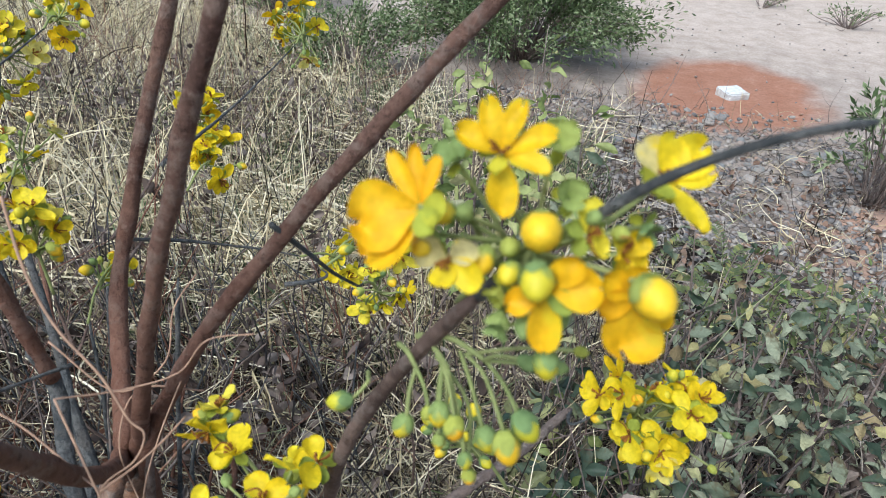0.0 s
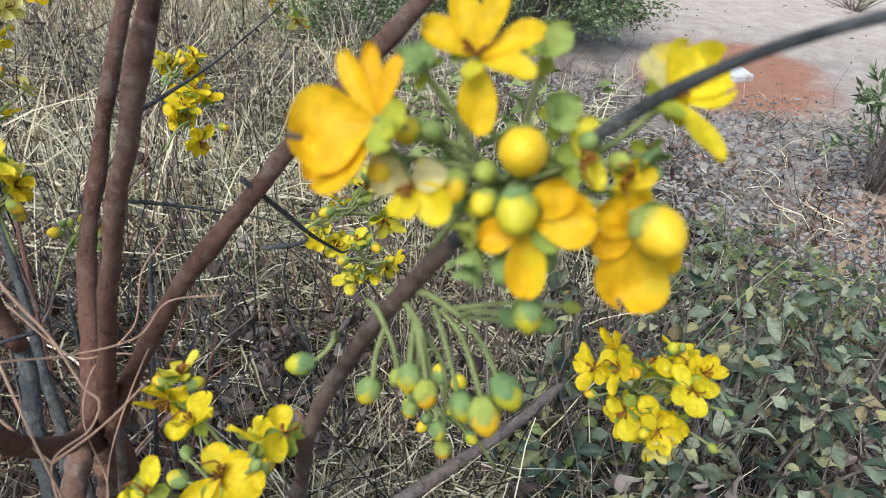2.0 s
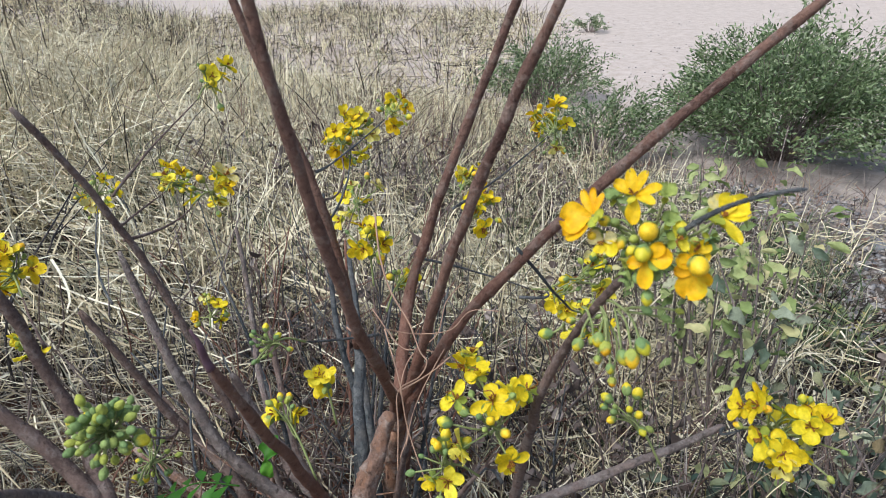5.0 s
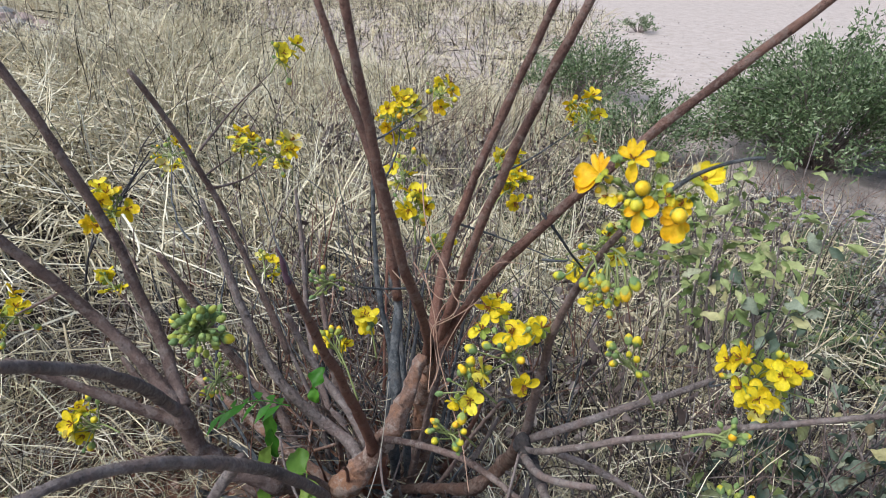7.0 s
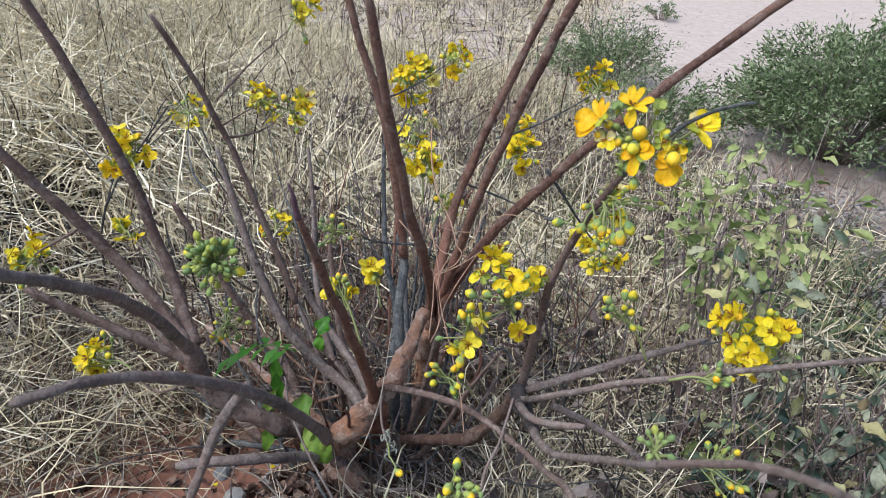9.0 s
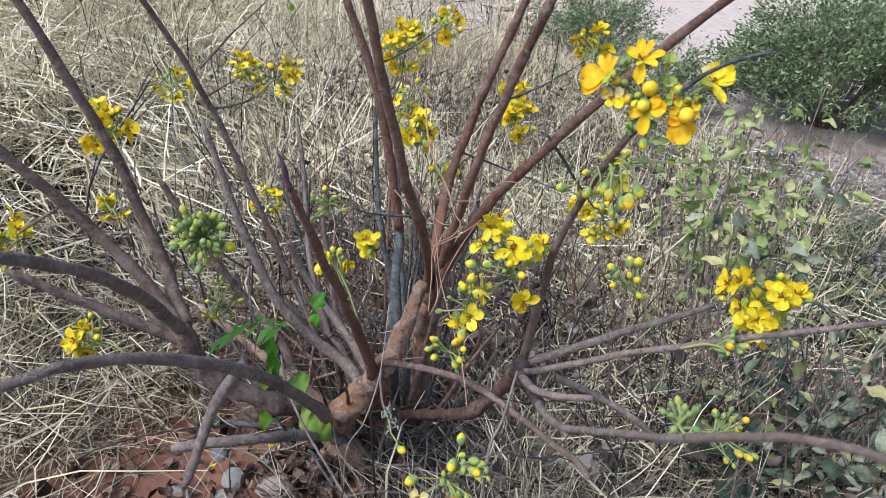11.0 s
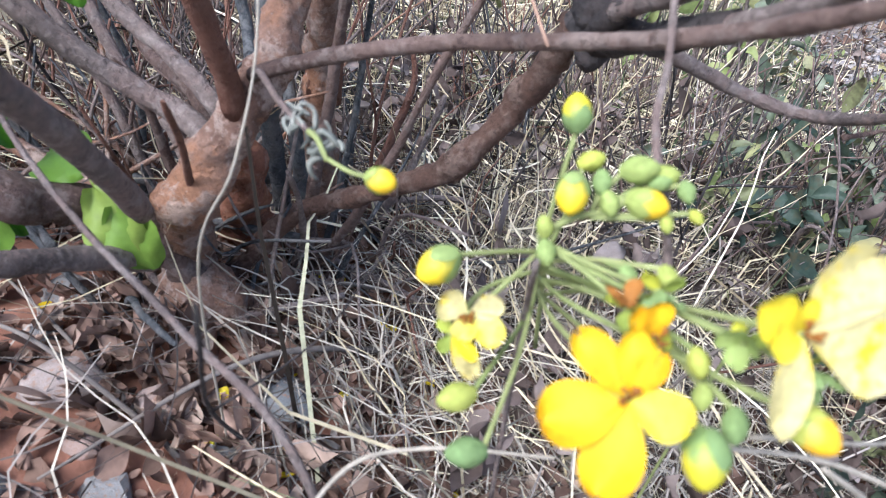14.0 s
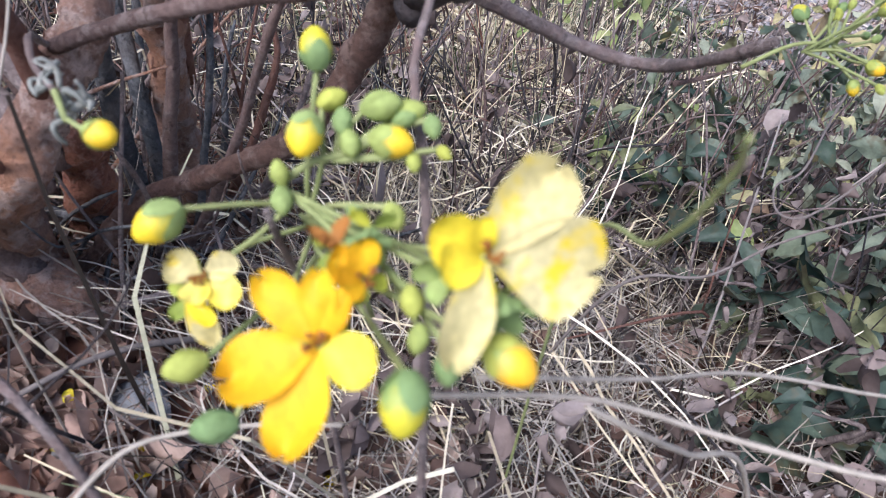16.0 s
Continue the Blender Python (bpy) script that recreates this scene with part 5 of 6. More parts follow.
fine_bush("weedy_bush", "low grey-green weedy bush behind dry grass", (-3.05, 6.1), 1.5, 0.62, 130, 7500, 0.042)
fine_bush("weedy_bush", "low green weedy bush in the grass", (-1.75, 4.6), 1.1, 0.5, 90, 4500, 0.04)
fine_bush("weedy_bush", "small green weed on the dirt road", (-5.0, 11.5), 0.55, 0.3, 30, 700, 0.05)
fine_bush("weedy_bush", "sparse low weed on pale dirt", (2.2, 7.6), 0.7, 0.22, 24, 300, 0.04)
fine_bush("weedy_bush", "sparse low weed on pale dirt", (1.5, 8.3), 0.6, 0.16, 20, 220, 0.04)

def dead_brush(n, centre, spread, height, mats, label):
    """Thin dead stems standing and leaning close together; each one a piece where they could be counted."""
    base = Vector((centre[0], centre[1], land_at(*centre)))
    ob = None
    if n < 300:
        ob = tagged(new("dead_brush"), label, "brush")
        ob.location = base
    g = Geo()
    for i in range(n):
        x, y = rng.normal(centre[0], spread[0]), rng.normal(centre[1], spread[1])
        L = rng.uniform(*height)
        lean = abs(rng.normal(0, 0.8))
        q = rng.uniform(0, 6.28)
        d = Vector((math.cos(q) * lean, math.sin(q) * lean, 1)).normalized()
        f = Vector((x, y, land_at(x, y) - 0.004)) - base
        path = spline([f, f + d * L * 0.5 + Vector(rng.normal(0, 0.025, 3)), f + d * L + Vector((d.x, d.y, -0.2)) * 0.15 * L + Vector(rng.normal(0, 0.03, 3))], 4)
        r = rng.uniform(0.0013, 0.0034)
        k_ = 0 if ob else i % len(mats)
        g.tube(path, [r * (1 - 0.07 * k) for k in range(len(path))], 5, slot=k_)
        if L > 0.2:
            p = path[4]
            side = (d + Vector(rng.normal(0, 0.6, 3))).normalized()
            g.tube(spline([p, p + side * L * 0.25, p + side * L * 0.4 + Vector((0, 0, 0.03))], 3), [r * 0.6 * (1 - 0.1 * k) for k in range(7)], 4, slot=k_)
        if ob:
            part("stem", g.mesh("stem", [mats[i % len(mats)]]), ob)
            g = Geo()
    if not ob:
        ob = tagged(new("dead_brush", g.mesh("dead_brush", mats)), label, "brush", kind="stuff")
        ob.location = base
    return ob


dead_brush(100, (-0.58, 0.58), (0.14, 0.12), (0.06, 0.26), [BARK, BARK_LOW, BARK_GREY, BARK_BLUE], "brown dead stems crowded round the trunks")
dead_brush(120, (0.22, 1.08), (0.2, 0.16), (0.12, 0.5), [BARK, BARK_GREY, SCAR], "thin dark stems standing among the low shrubs")
dead_brush(150, (-0.92, 0.75), (0.22, 0.2), (0.1, 0.34), [BARK, BARK_BLUE, BARK_GREY, BARK_LOW], "dark dead stems crowded behind the shrub")
dead_brush(420, (-0.75, 1.05), (0.36, 0.3), (0.12, 0.46), [BARK, BARK_BLUE, SCAR, BARK_GREY, BARK_LOW], "dark dead stems standing in thin grass behind the shrub")
dead_brush(400, (0.12, 1.25), (0.22, 0.25), (0.1, 0.4), [BARK, SCAR, BARK_GREY], "dark thin stems between the low leaves")
dead_brush(160, (-0.5, 4.55), (0.6, 0.2), (0.08, 0.32), [BARK_OLD, BARK_GREY], "brown dead twigs at the foot of the bush")
dead_brush(320, (-2.4, 3.4), (0.7, 0.7), (0.25, 0.7), [BARK, BARK_LOW, BARK_GREY], "purplish-brown dead weed stems crowded on the slope")
dead_brush(260, (-1.5, 2.3), (0.5, 0.6), (0.2, 0.6), [BARK, BARK_GREY, SCAR], "brown dead weed stems on the bank")

# ---- dry grass ----
def scatter(n, x0, x1, y0, y1, keep):
    p = np.stack([rng.uniform(x0, x1, n), rng.uniform(y0, y1, n)], 1)
    return p[rng.random(n) < keep(p[:, 0], p[:, 1])]


def grass_share(x, y):
    """How thick the grass stands: full on the bank, thin on the bare soil and the gravel."""
    bare = np.clip(np.hypot((x + 0.47) / 0.42, (y - 0.18) / 0.32) - 0.55, 0, 1)
    edge = np.clip((0.46 - 0.05 * y - x) * 1.6 + np.sin(y * 3) * 0.12, 0.04, 1)
    road = np.clip((4.3 - 0.2 * x - y) * 0.9, 0, 1)
    verge = np.clip((-1.7 - (y - 5.0) * 0.57 - x) * 0.8, 0, 1)
    foot = np.clip(np.hypot((x + 0.4) / 0.42, (y - 0.42) / 0.34) * 1.1 - 0.35, 0.08, 1)
    rubble = np.where((x < -4.6) & (y < 2.2) & (y > 0.7), 0.03, 1.0)
    pocket = np.clip(np.hypot((x + 0.8) / 0.75, (y - 1.0) / 0.7), 0.3, 1)
    return bare * edge * np.maximum(road, verge) * rubble * foot * pocket


def pale_share(x, y):
    """Where bleached straw lies: little of it behind the shrub."""
    back = np.clip(np.hypot((x + 0.8) / 0.85, (y - 0.95) / 0.75), 0.25, 1.0)
    weedy = np.clip(np.hypot((x + 1.9) / 1.5, (y - 2.9) / 1.4), 0.25, 1.0)
    return grass_share(x, y) * back * weedy


def top_share(x, y):
    """The grass behind the walk, thinning out towards its edges."""
    gap = np.clip(np.hypot((x + 0.3) / 0.75, (y - 0.1) / 0.5) - 0.4, 0, 0.8)
    rim = np.clip(2.6 * (1 - np.hypot((x + 2.4) / 3.9, (y - 0.1) / 2.2)) + 0.3 * np.sin(x * 4.3) * np.sin(y * 3.7), 0, 1)
    return gap * rim


def grass(name, label, n, box, lean, bend, length, width, mat, share, sway=0.6, tuft=1, loose=0.03, lift=0.03, seg=5):
    """Grass in tufts that flow together in drifts."""
    p = np.repeat(scatter(n // tuft, *box, share), tuft, 0)
    k = len(p)
    off = rng.normal(0, loose, (k, 2))
    flow = 2.4 * np.sin(p[:, 0] * 1.9 + 1.0) + 2.0 * np.cos(p[:, 1] * 2.3)
    heading = np.where(rng.random(k) < 0.45, np.arctan2(off[:, 1], off[:, 0]), flow) + rng.normal(0, 0.7, k) if tuft > 1 else rng.uniform(0, 2 * math.pi, k)
    p = p + off
    pos = np.c_[p, land(p[:, 0], p[:, 1]) - 0.004]
    me = blades(name, [mat], pos, heading, np.abs(rng.normal(lean[0], lean[1], k)), rng.normal(bend[0], bend[1], k), rng.uniform(*length, k), rng.uniform(*width, k) * np.clip(np.hypot(p[:, 0] + 0.2, p[:, 1] - 0.2) / 1.4, 0.55, 1), seg, sway, lift)
    return tagged(new(name, me), label, "grass", kind="stuff")


grass("dry_grass", "fine tangled dry grass at the foot of the shrub", 8500, (-1.1, 0.75, -0.15, 1.05), (1.2, 0.35), (0.5, 0.8), (0.06, 0.24), (0.002, 0.0052), STRAW_AND_SHADE, grass_share, 1.3, 8, 0.035, 0.07)
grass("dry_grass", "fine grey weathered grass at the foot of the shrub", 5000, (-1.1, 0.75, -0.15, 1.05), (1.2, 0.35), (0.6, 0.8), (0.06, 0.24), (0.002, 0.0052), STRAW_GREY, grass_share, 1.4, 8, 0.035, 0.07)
grass("dry_grass", "tangled dry straw-coloured grass on the bank", 10000, (-1.8, 0.9, 0.8, 2.2), (1.05, 0.45), (0.8, 0.8), (0.12, 0.36), (0.003, 0.0066), STRAW_AND_SHADE, grass_share, 1.2, 9, 0.035, 0.1, 6)
grass("dry_grass", "matted dry grass behind the shrub", 13000, (-6.0, 1.0, 0.2, 5.6), (1.1, 0.42), (0.6, 0.8), (0.15, 0.45), (0.004, 0.0085), STRAW_AND_SHADE, grass_share, 1.3, 11, 0.06, 0.14, 5)
grass("dry_grass", "coarse dry grass on the far verge", 17000, (-14.0, -1.5, 2.0, 13.5), (0.95, 0.45), (0.7, 0.7), (0.25, 0.65), (0.008, 0.015), STRAW_AND_SHADE, grass_share, 1.0, 10, 0.15, 0.15, 4)
grass("dry_grass", "thin bleached grass stalks standing on the bank", 2200, (-4.5, 0.3, 1.0, 5.4), (0.4, 0.3), (0.8, 0.5), (0.3, 0.7), (0.003, 0.005), STRAW_AND_SHADE, grass_share, 0.8, 4, 0.06)
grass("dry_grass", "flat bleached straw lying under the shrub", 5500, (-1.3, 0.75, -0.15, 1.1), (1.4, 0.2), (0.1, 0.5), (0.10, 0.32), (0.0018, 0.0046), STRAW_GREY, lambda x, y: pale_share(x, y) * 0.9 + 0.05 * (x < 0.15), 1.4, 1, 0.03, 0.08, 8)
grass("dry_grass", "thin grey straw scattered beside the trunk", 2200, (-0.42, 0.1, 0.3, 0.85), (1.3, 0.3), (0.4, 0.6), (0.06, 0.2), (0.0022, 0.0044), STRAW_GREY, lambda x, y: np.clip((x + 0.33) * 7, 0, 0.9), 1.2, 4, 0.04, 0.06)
grass("dry_grass", "bleached straw beside the red soil", 2400, (-0.95, -0.38, -0.25, 0.3), (1.3, 0.25), (0.3, 0.6), (0.06, 0.22), (0.0015, 0.0034), STRAW_AND_SHADE, lambda x, y: np.clip((-0.58 - x) * 6, 0.0, 1), 1.0, 4, 0.03, 0.06)
grass("dry_grass", "bleached straw tangle on the slope", 7000, (-6.5, 0.5, 1.0, 5.2), (1.2, 0.35), (0.6, 0.8), (0.18, 0.5), (0.0036, 0.0075), STRAW_PALE, pale_share, 1.4, 6, 0.06, 0.18, 6)
grass("dry_grass", "bright bleached grass in drifts on the slope", 11500, (-6.0, -1.0, -0.1, 4.4), (1.2, 0.35), (0.6, 0.8), (0.15, 0.45), (0.0034, 0.0074), STRAW_PALE, pale_share, 1.4, 9, 0.06, 0.18, 5)
grass("dry_grass", "thick pale yellowish grass at the far end of the bank", 21000, (-7.5, -2.2, 0.3, 5.5), (1.1, 0.35), (0.5, 0.7), (0.15, 0.45), (0.004, 0.008), STRAW_PALE, grass_share, 1.3, 9, 0.09, 0.2, 4)
grass("dry_grass", "dry grass going on along the top of the bank", 15000, (-6.0, 1.5, -2.3, 0.15), (1.0, 0.4), (0.6, 0.7), (0.1, 0.35), (0.003, 0.007), STRAW_AND_SHADE, top_share, 1.2, 8, 0.08, 0.1, 4)
grass("dry_grass", "bleached grass going on along the top of the bank", 14000, (-6.5, 1.2, -2.3, 0.25), (1.15, 0.35), (0.6, 0.8), (0.15, 0.4), (0.0036, 0.0075), STRAW_PALE, top_share, 1.3, 8, 0.08, 0.15, 4)
grass("dry_grass", "long bleached straws arching out of the tangle", 2600, (-1.6, 0.1, 0.5, 1.9), (0.95, 0.45), (1.1, 0.9), (0.15, 0.45), (0.0034, 0.0062), STRAW_PALE, grass_share, 1.5, 5, 0.035, 0.14, 8)
grass("dry_grass", "nest of bent bleached straw behind the stems", 1500, (-1.25, -0.35, 1.3, 2.15), (0.9, 0.5), (1.5, 1.0), (0.18, 0.5), (0.0045, 0.008), STRAW_PALE, grass_share, 1.8, 10, 0.05, 0.2, 9)
grass("dry_grass", "long bleached straws arching over the slope", 5600, (-5.0, -0.6, 0.3, 4.4), (1.0, 0.4), (1.0, 0.9), (0.25, 0.6), (0.005, 0.0085), STRAW_PALE, grass_share, 1.5, 5, 0.06, 0.2, 7)
grass("green_grass", "dull green weeds in the shade of the bank", 16000, (-2.9, 0.15, 1.2, 5.0), (0.6, 0.35), (0.6, 0.5), (0.08, 0.28), (0.004, 0.009), LEAF_GREEN, lambda x, y: grass_share(x, y) * (np.sin(x * 3.1 + 1.3) * np.sin(y * 2.3 + 0.4) > -0.15), 0.8, 8, 0.05, 0.1, 4)
grass("dry_twigs", "fine dead grey twigs on the ground", 9000, (-1.6, 1.0, -0.15, 2.4), (1.25, 0.35), (0.1, 0.3), (0.06, 0.24), (0.0016, 0.004), TWIG, lambda x, y: 0.45 * np.clip(1.2 - x * 2, 0.25, 1) + 0.55 * grass_share(x, y), 0.4, 1, 0.03, 0.06)
grass("dry_twigs", "dead grey-brown weed stems standing in the grass", 3000, (-4.5, 0.7, 0.7, 4.6), (0.8, 0.4), (0.2, 0.5), (0.15, 0.5), (0.003, 0.007), TWIG, grass_share, 0.5, 5, 0.05)
grass("dry_twigs", "dead stems and debris on stony ground", 3200, (-0.3, 2.0, 1.5, 4.4), (1.35, 0.25), (0.1, 0.3), (0.05, 0.22), (0.003, 0.008), TWIG, lambda x, y: 0.8 * np.clip((2.0 - x + 0.25 * np.sin(y * 5)) * 2, 0, 1), 0.4, 1, 0.03, 0.03)
grass("green_grass", "thin grey-green weeds in the dry grass", 5000, (-5.0, 0.6, 0.8, 4.8), (0.5, 0.3), (0.5, 0.5), (0.08, 0.24), (0.003, 0.008), LEAF_MIX, lambda x, y: grass_share(x, y) * (np.sin(x * 2.1 + 1) * np.sin(y * 1.7) > 0.1))
grass("sparse_grass", "thin dead weeds between the gravel", 2400, (-0.4, 1.9, 1.4, 4.8), (0.9, 0.4), (0.5, 0.5), (0.05, 0.2), (0.002, 0.005), STRAW_AND_SHADE, lambda x, y: 0.8 * np.clip((1.9 - x + 0.25 * np.sin(y * 5)) * 2, 0, 1))


def dry_weeds(n, box, share, height, label):
    """Dead weeds: thin bent stems that still carry withered, curled leaves."""
    p = scatter(n, *box, share)
    k = len(p)
    foot = np.c_[p, land(p[:, 0], p[:, 1]) - 0.004]
    g = Geo()
    at, out = [], []
    for f in foot:
        L = rng.uniform(*height)
        d = Vector((rng.normal(0, 0.45), rng.normal(0, 0.45), 1)).normalized()
        f = Vector(f)
        path = spline([f, f + d * L * 0.5 + Vector(rng.normal(0, 0.02, 3)), f + d * L + Vector(rng.normal(0, 0.04, 3))], 4)
        g.tube(path, [0.0022 - 0.00015 * i for i in range(len(path))], 5)
        for i in range(3, len(path)):
            for _ in range(2):
                v = Vector(rng.normal(0, 1, 3)).normalized()
                at.append(tuple(path[i] + v * 0.012))
                out.append(tuple(v))
    leaves = joined("withered_leaves", lt, lf, [DEAD_LEAF], np.array(at), turns_of(len(at), np.array(out), 0.4), rng.uniform(0.012, 0.034, len(at)))
    ob = tagged(new("dry_weeds", g.mesh("dry_weeds", [TWIG])), label, "weeds", kind="stuff")
    tagged(part("withered_leaves", leaves, ob), kind="stuff")


# ---- fallen leaves ----
lt, lf = [], []
for wide, curl, roll, skew in ((0.33, 0.22, 0.16, 0.07), (0.26, 0.7, 0.3, 0.12), (0.38, -0.25, 0.1, 0.1), (0.2, 0.35, 0.75, 0.1), (0.3, 0.9, -0.25, 0.16), (0.16, 0.2, 0.3, 0.2)):
    leaf = []
    for i in range(7):
        s = i / 6
        for j in range(5):
            u = (j - 2) / 2
            w = wide * math.sin(math.pi * (0.05 + 0.88 * s)) ** (0.6 if wide > 0.28 else 0.85) * (1 + skew * math.sin(8 * s + 3 * u))
            leaf.append((s - 0.5, u * w + skew * s * s, roll * u * u * (0.4 + s) * (1.4 if u > 0 else 0.7) + curl * (s - 0.4) ** 2 + 0.05 * math.sin(7 * s + 5 * u + 9 * skew)))
    lt.append(leaf)
for i in range(6):
    for j in range(4):
        a = i * 5 + j
        lf.append((a, a + 1, a + 6, a + 5))


def litter(n, box, share, size, lift):
    p = scatter(n, *box, share)
    k = len(p)
    pos = np.c_[p, land(p[:, 0], p[:, 1]) + rng.uniform(0.003, lift, k)]
    me = joined("fallen_leaves", lt, lf, [LITTER], pos, turns_of(k, np.tile((0.1, -0.25, 1.0), (k, 1)), 0.42), size[0] + (size[1] - size[0]) * rng.random(k) ** 1.6)
    return me


tagged(new("fallen_leaves", litter(8200, (-1.0, 0.7, -0.2, 1.6), lambda x, y: np.clip(1.1 - np.hypot((x + 0.42) / 0.6, (y - 0.25) / 0.5) * 0.5, 0.15, 1), (0.008, 0.03), 0.018)), "brown dead leaves lying on reddish soil", "leaves", kind="stuff")
tagged(new("fallen_leaves", litter(2200, (-0.5, 0.0, 0.22, 0.72), lambda x, y: np.clip(0.9 - 2.2 * (x + 0.3), 0.25, 0.9), (0.01, 0.028), 0.022)), "curled brown dead leaves beside the trunk", "leaves", kind="stuff")
tagged(new("fallen_leaves", litter(2200, (-0.15, 0.75, 0.25, 1.2), lambda x, y: np.full_like(x, 0.8), (0.012, 0.04), 0.05)), "curled brown dead leaves caught in dry straw", "leaves", kind="stuff")
tagged(new("fallen_leaves", litter(5200, (-2.6, 2.2, 1.2, 5.3), lambda x, y: 0.75 * np.clip((4.35 - 0.3 * x - y) * 1.6, 0, 1), (0.015, 0.045), 0.03)), "brown dead leaves among dry grass", "leaves", kind="stuff")

dry_weeds(110, (-1.2, -0.05, 0.75, 1.7), lambda x, y: np.full_like(x, 1.0), (0.1, 0.32), "dead brown weeds with withered leaves behind the shrub")
dry_weeds(240, (-2.6, -0.4, 1.6, 3.6), lambda x, y: np.full_like(x, 1.0), (0.15, 0.45), "dead brown weeds with withered leaves in the grass")
dry_weeds(90, (-0.15, 0.4, 0.3, 0.95), lambda x, y: np.full_like(x, 1.0), (0.03, 0.1), "small withered weeds lying in fine straw")
dry_weeds(100, (0.15, 1.1, 0.5, 1.9), lambda x, y: np.full_like(x, 1.0), (0.1, 0.3), "dead brown weeds with withered leaves among low shrubs")

# ---- stones ----
def stone_mesh(seed, flat=0.6, name="stone", mat=None):
    r = random.Random(seed)
    bm = bmesh.new()
    bmesh.ops.create_icosphere(bm, subdivisions=2, radius=0.5)
    o = Vector((r.uniform(0, 50), 0, 0))
    for v in bm.verts:
        k = 1 + 0.32 * noise.noise(v.co * 2.2 + o) + 0.1 * noise.noise(v.co * 6 + o)
        v.co = Vector((v.co.x * k, v.co.y * k * 0.8, v.co.z * k * flat))
    me = bpy.data.meshes.new(name)
    bm.to_mesh(me)
    bm.free()
    me.materials.append(mat or ROCK)
    return me


ROCKS = [stone_mesh(s) for s in range(5)]


def rock(x, y, size, label, sink=0.15):
    ob = tagged(new("stone", ROCKS[int(rng.integers(5))]), label, "stone", "stones on the bank")
    ob.matrix_basis = Matrix.Translation((x, y, land_at(x, y) + size * (0.25 - sink))) @ Matrix.Rotation(rng.uniform(0, 6.3), 4, "Z") @ Matrix.Rotation(rng.uniform(-0.3, 0.3), 4, "X") @ Matrix.Scale(size, 4)


for x, y, s in ((-0.29, 0.325, 0.055), (-0.245, 0.3, 0.05), (-0.43, 0.24, 0.06), (-0.49, 0.2, 0.045), (-0.53, 0.32, 0.05), (-0.36, 0.26, 0.04), (-0.4, 0.14, 0.05), (-0.52, 0.12, 0.035), (-0.21, 1.27, 0.045), (-0.13, 0.72, 0.035), (-0.47, 0.17, 0.04), (-0.34, 0.19, 0.045), (-0.3, 0.26, 0.035), (-0.44, 0.1, 0.035), (-0.24, 0.22, 0.05), (-0.19, 0.25, 0.04), (-0.38, 0.21, 0.03), (-0.56, 0.22, 0.04), (-0.31, 0.13, 0.04), (-0.49, 0.27, 0.035), (-0.23, 0.34, 0.045)):
    rock(x, y, s, "small dusty grey-blue stone among dead leaves")
for i in range(70):
    x = rng.uniform(0.1, 1.45)
    y = 4.25 - 0.25 * x + rng.normal(0, 0.35)
    rock(x, y, rng.uniform(0.03, 0.085), "grey gravel stone on dusty soil")
for i in range(85):
    rock(rng.uniform(-7.6, -4.9), rng.uniform(0.8, 2.1), rng.uniform(0.1, 0.24), "grey rubble stone at the edge of the grass", 0.05)


def gravel(n, box, share, size):
    p = scatter(n, *box, share)
    k = len(p)
    pos = np.c_[p, land(p[:, 0], p[:, 1]) + 0.004]
    tv = np.array([(0.5, 0, 0), (0, 0.42, 0.02), (-0.5, 0.04, 0), (0, -0.4, 0), (0.08, 0.03, 0.3), (0, 0, -0.25), (0.3, 0.26, 0.18), (-0.3, -0.2, 0.2)])
    tf = [(0, 6, 4), (6, 1, 4), (1, 2, 4), (2, 7, 4), (7, 3, 4), (3, 0, 4), (0, 5, 6), (1, 5, 2), (2, 5, 7), (3, 5, 0), (6, 5, 1), (7, 5, 3)]
    return joined("gravel", tv, tf, [STONE], pos, turns_of(k, np.tile((0, 0, 1.0), (k, 1)), 0.25), rng.uniform(*size, k))


tagged(new("gravel", gravel(11000, (-0.9, 2.3, 1.7, 4.8), lambda x, y: np.clip(1.2 - np.abs(y - 3.4 + 0.3 * x) * 0.62, 0, 1) * np.clip((2.2 - x + 0.25 * np.sin(y * 5)) * 1.5, 0, 1), (0.012, 0.055))), "grey gravel scattered below the bank", "gravel", kind="stuff")
tagged(new("gravel", gravel(2500, (-6.0, 5.0, 4.5, 14.0), lambda x, y: np.full_like(x, 0.5), (0.01, 0.035))), "small stones on the dirt road", "gravel", kind="stuff")

# the pale block on red soil
bm = bmesh.new()
bmesh.ops.create_cube(bm, size=1.0)
bmesh.ops.bevel(bm, geom=list(bm.edges), offset=0.07, segments=2, affect="EDGES")
bmesh.ops.subdivide_edges(bm, edges=list(bm.edges), cuts=2, use_grid_fill=True)
for v in bm.verts:
    v.co += Vector((0.04 * noise.noise(v.co * 3), 0.04 * noise.noise(v.co * 3 + Vector((5, 0, 0))), 0.05 * noise.noise(v.co * 4)))
    v.co = Vector((v.co.x * 0.17, v.co.y * 0.17, v.co.z * 0.068))
me = bpy.data.meshes.new("stone_block")
bm.to_mesh(me)
bm.free()
me.materials.append(SLAB)
block = tagged(new("stone_block", me), "pale whitish stone block lying on red soil", "stone")
block.matrix_basis = Matrix.Translation((0.89, 5.07, land_at(0.89, 5.07) + 0.03)) @ Matrix.Rotation(0.5, 4, "Z") @ Matrix.Rotation(0.06, 4, "X")

